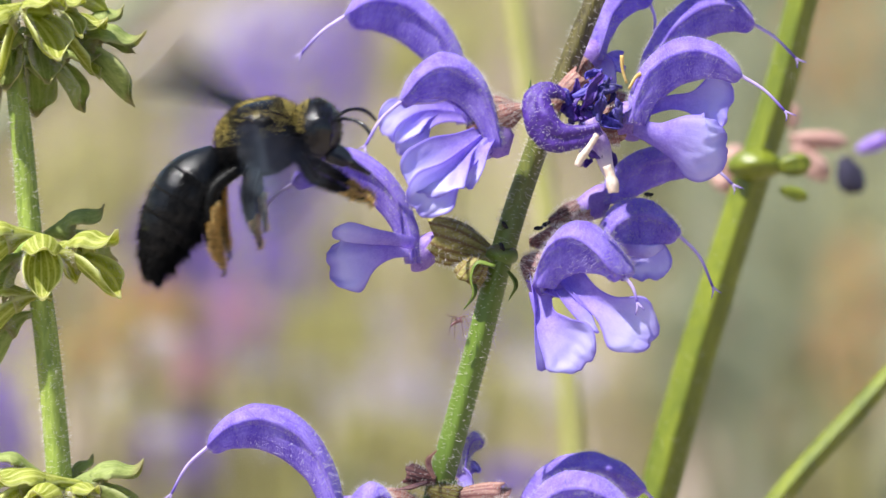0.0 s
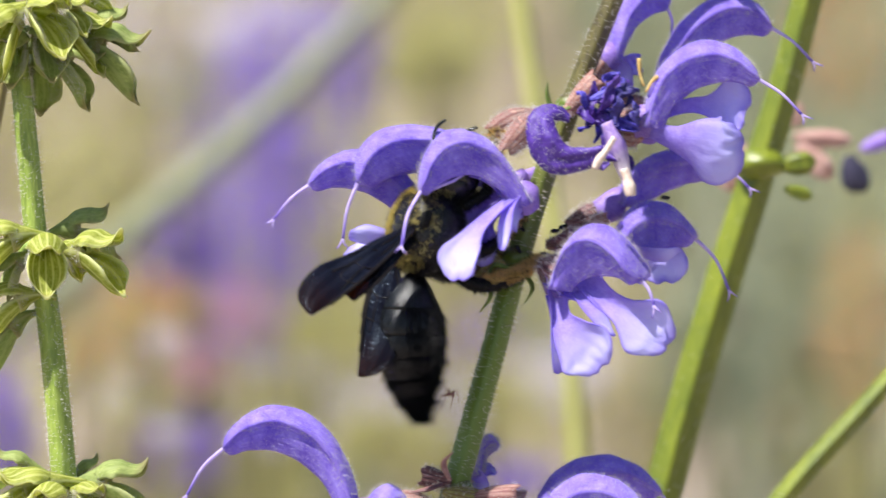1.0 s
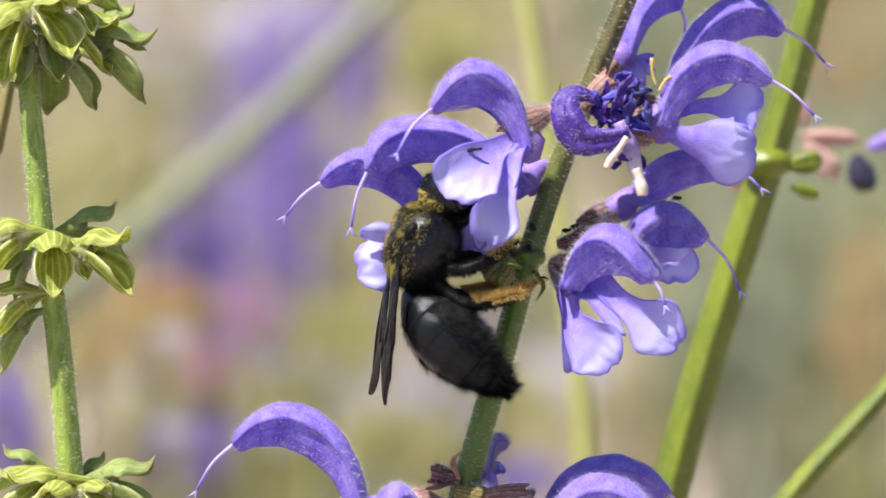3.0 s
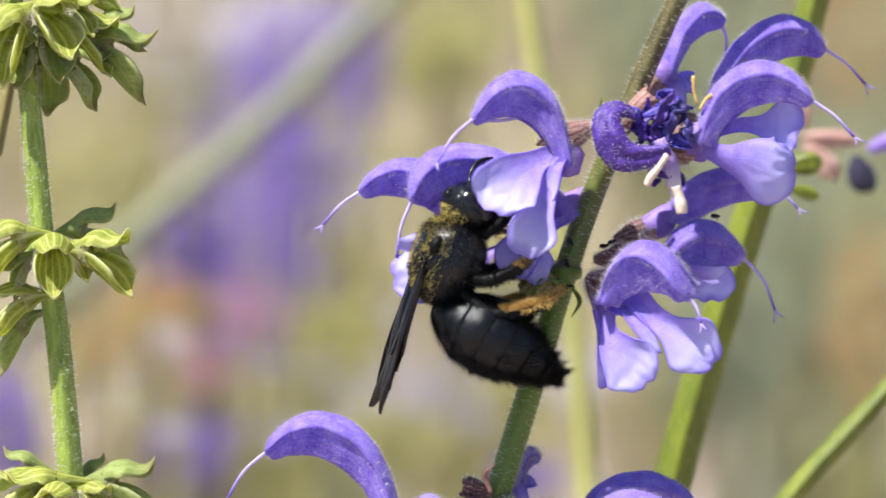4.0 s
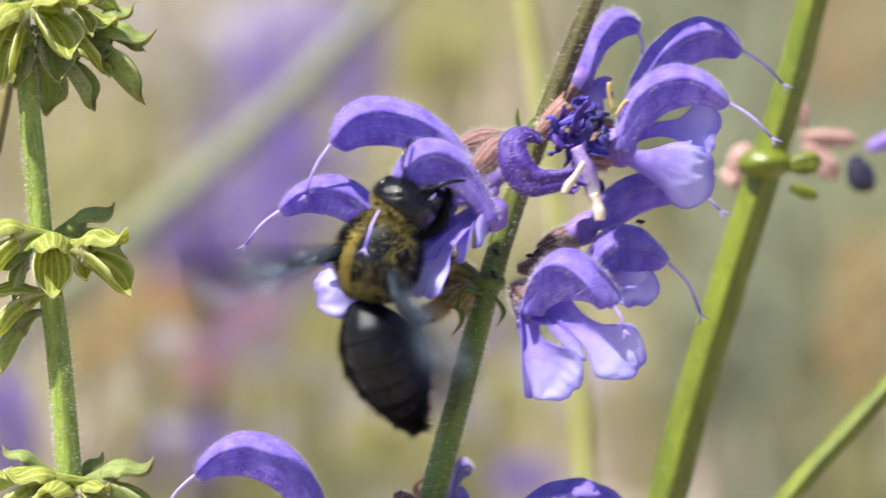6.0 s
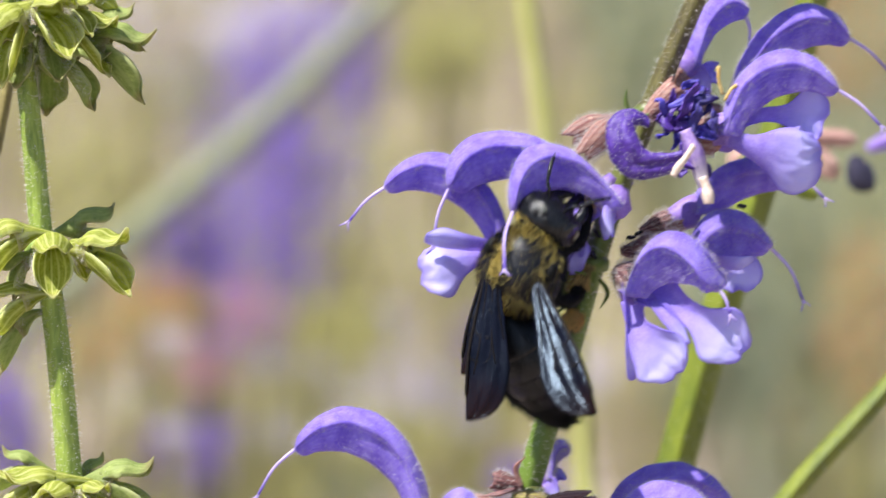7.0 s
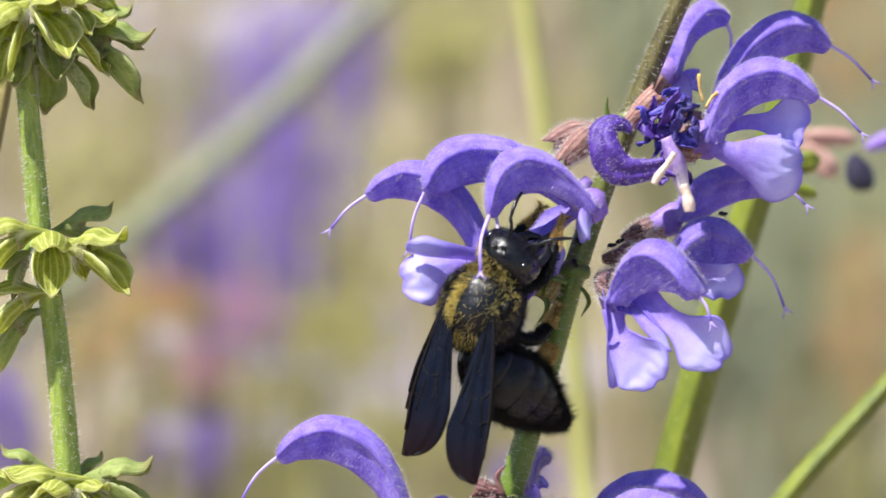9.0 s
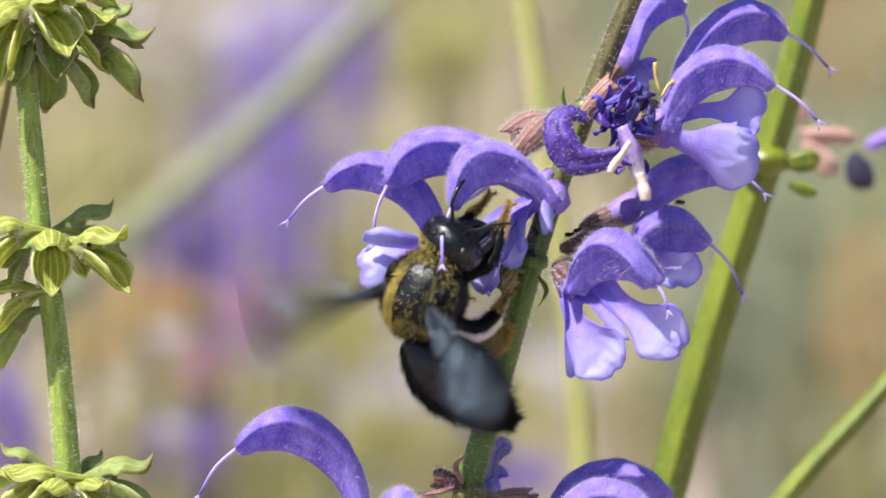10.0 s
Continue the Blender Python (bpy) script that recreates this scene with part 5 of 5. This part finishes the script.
# bee: seconds; thorax x, z, depth in mm; ways of head, back and abdomen in the bed (x right, y away, z up)
BEE = [
    (0.0, 488, 235, -5, (0.95, -0.10, 0.25), (-0.25, -0.25, 0.95), (-0.62, 0, -0.78)),
    (0.3, 545, 221, -5, (0.90, -0.10, 0.40), (-0.40, -0.30, 0.88), (-0.48, 0, -0.88)),
    (0.5, 602, 267, -3, (0.75, 0.0, 0.65), (-0.65, -0.25, 0.73), (0.32, 0, -0.93)),
    (0.7, 672, 330, -2.5, (0.55, 0.0, 0.83), (-0.75, -0.35, 0.55), (0.40, 0, -0.90)),
    (1.0, 767, 400, -3.5, (0.28, 0.0, 0.95), (-0.85, -0.45, 0.25), (-0.14, -0.10, -1.0)),
    (1.2, 790, 410, -3.5, (0.32, 0.0, 0.94), (-0.85, -0.45, 0.3), (-0.56, 0, -0.82)),
    (1.5, 848, 435, -3.5, (0.35, 0.0, 0.93), (-0.85, -0.45, 0.30), (-0.60, 0, -0.80)),
    (1.75, 840, 425, -3.5, (0.40, 0.0, 0.92), (-0.88, -0.40, 0.35), (0.05, 0, -1.0)),
    (2.0, 822, 412, -3.5, (0.45, 0.0, 0.90), (-0.90, -0.30, 0.40), (0.26, 0, -0.96)),
    (2.5, 748, 398, -5.5, (0.50, 0.0, 0.85), (-0.85, -0.10, 0.50), (0.52, -0.25, -0.80)),
    (2.7, 738, 410, -5.5, (0.40, -0.05, 0.92), (-0.92, -0.15, 0.40), (0.52, -0.25, -0.80)),
    (3.8, 800, 450, -5.5, (0.30, 0.0, 0.95), (-0.95, -0.15, 0.30), (0.82, -0.25, -0.52)),
    (4.0, 793, 452, -5.5, (0.30, 0.0, 0.95), (-0.95, -0.15, 0.30), (0.85, -0.25, -0.50)),
    (4.5, 750, 472, -5.5, (0.15, -0.05, 1.0), (-0.97, -0.20, 0.15), (0.93, -0.22, -0.40)),
    (4.75, 752, 490, -7, (0.15, -0.05, 1.0), (-0.85, -0.45, 0.15), (0.92, -0.05, -0.38)),
    (5.0, 736, 522, -9, (0.25, -0.10, 0.96), (-0.5, -0.85, 0.05), (0.74, 0.2, -0.66)),
    (5.3, 708, 455, -9.5, (0.18, 0.0, 0.98), (-0.35, -0.93, 0.05), (0.28, 0.1, -0.95)),
    (5.5, 652, 520, -9.5, (0.42, -0.25, 0.87), (-0.5, -0.85, 0.0), (0.36, 0.5, -0.8)),
    (5.7, 614, 470, -9.5, (0.42, -0.15, 0.88), (-0.5, -0.85, 0.05), (0.40, 0.15, -0.9)),
    (6.8, 938, 434, -9, (0.30, 0.0, 0.95), (-0.2, -0.97, 0.05), (0.02, 0.10, -1.0)),
    (7.0, 928, 474, -9, (0.42, 0.0, 0.9), (-0.3, -0.93, 0.1), (0.45, 0.3, -0.85)),
    (7.25, 866, 503, -9, (0.42, 0.0, 0.9), (-0.35, -0.93, 0.1), (0.72, 0.1, -0.62)),
    (7.5, 790, 508, -9, (0.42, 0.0, 0.9), (-0.42, -0.88, 0.15), (0.78, 0.38, -0.5)),
    (8.0, 766, 522, -9, (0.45, 0.0, 0.88), (-0.42, -0.88, 0.15), (0.86, 0.12, -0.48)),
    (8.5, 866, 521, -9, (0.48, 0.0, 0.87), (-0.42, -0.88, 0.15), (0.86, 0.12, -0.48)),
    (9.0, 859, 542, -9, (0.42, -0.05, 0.9), (-0.42, -0.88, 0.15), (0.78, 0.3, -0.54)),
    (9.5, 775, 560, -9, (0.42, -0.05, 0.9), (-0.46, -0.86, 0.15), (0.82, 0.2, -0.53)),
    (9.75, 752, 552, -9, (0.42, -0.05, 0.9), (-0.48, -0.86, 0.12), (0.82, 0.2, -0.5)),
    (10.0, 757, 522, -9.5, (0.40, -0.10, 0.9), (-0.55, -0.80, 0.1), (0.74, 0.15, -0.62))]
# how the wings' flat sides face while they rest, in the bed
FACING = [(0, (-0.1, -0.75, 0.65)), (0.5, (-0.3, -0.85, 0.4)), (0.9, (-0.4, -0.8, 0.3)), (1.0, (-0.3, -0.92, 0.2)), (1.6, (-0.35, -0.9, 0.2)), (2.0, (-0.6, -0.72, 0.35)), (2.4, (-0.9, -0.2, 0.4)),
          (4.5, (-0.97, -0.2, 0.15)), (4.9, (-0.35, -0.8, 0.5)), (5.0, (-0.2, -0.77, 0.6)), (5.5, (-0.15, -0.76, 0.63)), (6.8, (-0.2, -0.77, 0.6)), (7.0, (-0.13, -0.76, 0.64)), (7.25, (-0.3, -0.92, 0.2)), (9.8, (-0.4, -0.9, 0.1)), (10, (-0.13, -0.76, 0.64))]
# wings: seconds, ways of the left and the right wing in the bed
WINGS = [
    (0.0, (-0.60, 0.72, 0.35), (0.45, -0.72, -0.52)), (0.3, (-0.95, 0.3, 0.15), (0.30, -0.80, -0.4)), (0.5, (-0.95, 0.3, 0.0), (-0.75, -0.6, 0.0)), (0.8, (-0.95, 0.1, -0.2), (-0.85, -0.3, -0.4)),
    (1.0, (-0.20, -0.25, -0.9), (-0.60, -0.60, -0.52)), (1.5, (-0.38, -0.2, -0.85), (-0.58, -0.58, -0.56)), (2.0, (-0.36, 0.0, -0.92), (-0.42, -0.50, -0.74)),
    (2.5, (-0.22, 0.12, -0.97), (-0.20, -0.02, -0.98)), (4.0, (-0.30, 0.12, -0.95), (-0.27, -0.02, -0.96)), (4.5, (-0.16, 0.1, -0.98), (-0.14, -0.02, -0.99)), (4.75, (-0.3, 0.1, -0.95), (0.0, -0.1, -0.99)),
    (5.0, (-0.79, -0.28, -0.54), (0.55, -0.80, -0.28)), (5.3, (-0.85, 0.2, -0.45), (0.6, -0.6, -0.45)), (5.5, (-0.9, 0.1, -0.45), (0.36, -0.58, -0.73)), (5.7, (-0.95, 0.1, -0.1), (0.5, -0.4, -0.7)),
    (6.8, (-0.90, -0.1, -0.42), (0.35, -0.2, -0.9)), (7.0, (-0.15, -0.2, -0.97), (0.33, -0.55, -0.76)), (7.25, (-0.12, -0.1, -0.98), (0.02, -0.15, -0.98)), (7.5, (-0.13, -0.08, -0.98), (-0.12, -0.15, -0.98)),
    (8.0, (-0.14, -0.08, -0.98), (-0.10, -0.15, -0.98)), (8.5, (-0.22, -0.08, -0.97), (-0.1, -0.15, -0.98)), (9.0, (-0.28, -0.08, -0.95), (-0.09, -0.15, -0.98)),
    (9.5, (-0.32, -0.08, -0.94), (-0.2, -0.15, -0.96)), (9.8, (-0.6, -0.08, -0.8), (-0.1, -0.15, -0.95)), (10.0, (-0.88, 0.38, -0.2), (0.50, -0.58, -0.64))]
FLIGHT = [(0.0, 0.85), (4.9, 6.7), (9.9, 10.0)]
# how wide they beat, in degrees
BEAT = [(0, 38), (0.5, 40), (0.8, 14), (4.9, 16), (5.0, 22), (5.1, 36), (5.4, 34), (5.5, 24), (5.7, 34), (6.5, 30), (6.75, 6), (9.9, 12), (10, 28)]


def sway_at(t):
    r = [np.interp(t, [q[0] for q in SWAY], [q[k] for q in SWAY]) for k in (1, 2, 3)]
    c = plan(800, 441)
    m = Matrix.Translation(c + Vector((r[0] * U, 0, -r[1] * U))) @ pose(0, 0, 0, 0, r[2], 0) @ Matrix.Translation(-c)
    return BED @ m @ BED_INV


def axes(x_way, z_way):
    """A turn whose x axis is x_way and whose z axis is as near to z_way as can be."""
    x = Vector(x_way).normalized()
    z = Vector(z_way)
    z = (z - x * z.dot(x)).normalized()
    y = z.cross(x)
    return Matrix((x, y, z)).transposed().to_4x4()


def blend(rows, t):
    ts = [r[0] for r in rows]
    out = []
    for k in range(1, len(rows[0])):
        v = rows[0][k]
        if isinstance(v, tuple):
            out.append(Vector([float(np.interp(t, ts, [r[k][j] for r in rows])) for j in range(3)]).normalized())
        else:
            out.append(float(np.interp(t, ts, [r[k] for r in rows])))
    return out


def motions():
    sway_rows = [(t, sway_at(t)) for t, *_ in SWAY]
    walk(SAGE, [(t, m @ SAGE_M0) for t, m in sway_rows])
    for t, m0 in KEYED["aphids"]:
        walk(t, [(s, m @ m0) for s, m in sway_rows])
    for key, bend in (("upper", BEND_UPPER), ("front", BEND_FRONT)):
        ob, at, cal, _ = KEYED[key]
        o = at.translation
        for part_ob, rows in ((ob, [(t, a, x, z) for t, a, x, z in bend]), (cal, [(t, 30 * z / 110, 0, 0) for t, a, x, z in bend])):
            walk(part_ob, [(t, Matrix.Translation(o + Vector((x * U, 0, -z * U))) @ pose(0, 0, 0, 0, -a, 0) @ Matrix.Translation(-o) @ at) for t, a, x, z in rows])
    walk(KEYED["curl"], [(t, Matrix.Translation((-(z - 48) * 0.28 * U, 0, -(z - 48) * 0.40 * U))) for t, a, x, z in BEND_FRONT])
    arm, m0 = KEYED["lever"]
    walk(arm, [(t, m0 @ pose(0, 0, 0, 0, 0, w) @ pose(0, 0, 0, 0, a, 0)) for t, a, w in ((0, 136, 0), (5.7, 136, 0), (6.2, 70, 20), (6.8, 4, 50), (9.0, 4, 50), (9.5, 70, 20), (9.8, 136, 0), (10, 136, 0))])
    # the bee pushes the front bloom's lower lip down, then aside
    _, at, _, lips = KEYED["front"]
    throat = at.inverted() @ (plan(914, 240, -6) - SAGE_ROOT)
    for lip, rows in zip(lips, LIP_PUSH):
        way = at.inverted().to_3x3() @ LIP_WAY
        walk(lip, [(t, Matrix.Translation(throat + Vector((0, -0.001 * d, 0))) @ pose(0, 0, 0, 0, a, 0) @ Matrix.Rotation(radians(w), 4, way) @ Matrix.Translation(-throat)) for t, a, w, d in rows])
    bl, m0 = KEYED["blade"]
    walk(bl, [(t, Matrix.Translation((x, 0, z)) @ m0) for t, x, z in ((0, -0.030, 0.030), (0.15, -0.018, 0.018), (0.35, 0, 0), (10, 0, 0))])
    walk(KEYED["midge"], [(t, BED @ Matrix.Translation(plan(x, z, -3)) @ pose(0, 0, 0, 0, a, 0)) for t, x, z, a in
                          ((0, 830, 566, 0), (0.3, 836, 552, 10), (0.5, 826, 557, -5), (1.0, 807, 697, 20), (1.5, 786, 735, 10), (2.2, 700, 980, 20), (3, 640, 1300, 0), (10, 640, 1300, 0))])
    bee, abdo, head, wings, legs = KEYED["bee"]
    rows, arows, hrows = [], [], []
    for t, x, z, y, f, u, a in BEE:
        turn = axes(f, u)
        rows.append((t, BED @ Matrix.Translation(plan(x, z, y)) @ turn))
        inv = turn.inverted()
        back = inv.to_3x3() @ -Vector(a).normalized()
        hinge = Matrix.Translation(Vector((-86, 0, -6)) * U)
        arows.append((t, hinge @ axes(back, (0.25 if back.x < 0.3 else 0, 0, 1) if back.z < 0.9 else (-1, 0, 0.2))))
    walk(bee, rows)
    walk(abdo, arows)
    hm = head.matrix_basis.copy()
    walk(head, [(t, hm @ pose(0, 0, 0, 0, p, w)) for t, p, w in ((0, 18, 0), (0.5, 8, 0), (1, 0, 0), (2.5, 12, 0), (4.5, 14, 0), (5.3, -4, -6), (5.5, 14, -10), (7, 0, -14), (8, 4, -16), (10, 10, -14))])
    # wings beat on the wing and lie still when the bee clings
    times = sorted({round(r[0], 3) for r in WINGS} | {round(k / 30, 4) for a, b in FLIGHT for k in range(int(a * 30), int(b * 30) + 1)})
    tracks = {k: [] for k in wings}
    for t in times:
        _, _, _, f, u, _ = blend(BEE, t)
        inv = axes(f, u).inverted().to_3x3()
        lw, rw = blend(WINGS, t)
        beat = 0
        if any(a <= t <= b for a, b in FLIGHT):
            beat = (0, 1, -1)[int(round(t * 30)) % 3] * blend(BEAT, t)[0]
        for side, way in ((1, lw), (-1, rw)):
            s = inv @ way
            up = inv @ blend(FACING, t)[0]
            yy = (s * side).normalized()
            zz = up - yy * up.dot(yy)
            if zz.length < 0.25:
                zz = Vector((0.3, 0, 1)) - yy * (0.3 * yy.x + yy.z)
            zz.normalize()
            xx = yy.cross(zz)
            turn = Matrix((xx, yy, zz)).transposed().to_4x4()
            nm = "l" if side > 0 else "r"
            swing = pose(0, 0, 0, 0.6 * beat * side, 0, -0.9 * beat * side)
            for key, dx, dz, sweep in (("f", -8, 44, 0), ("h", -26, 40, -5 * side)):
                root = Matrix.Translation(Vector((dx, side * 50, dz)) * U)
                tracks[nm + key].append((t, root @ swing @ turn @ pose(0, 0, 0, 0, 0, sweep)))
    for k, w in wings.items():
        walk(w, tracks[k])
    # legs trail in flight and reach forwards when it clings
    for k, (leg, m0) in legs.items():
        s = 1 if k.endswith("l") else -1
        fold, cling = {"front": (20, -14), "middle": (55, 4), "hind": (60, 15)}[k[:-1]]
        walk(leg, [(t, m0 @ pose(0, 0, 0, 0, fold * w + cling * (1 - w), 0)) for t, w in ((0, 1), (0.2, 0.8), (0.5, 0.2), (0.8, 0), (4.8, 0), (5.0, 0.4), (5.7, 0.3), (6.8, 0.1), (10, 0.1))])


# ---- build ----
build_ground()
SAGE = build_sage()
build_left_sage()
build_right_stems()
build_blade()
build_bee()
build_midge()
build_aphids()
build_meadow()
motions()
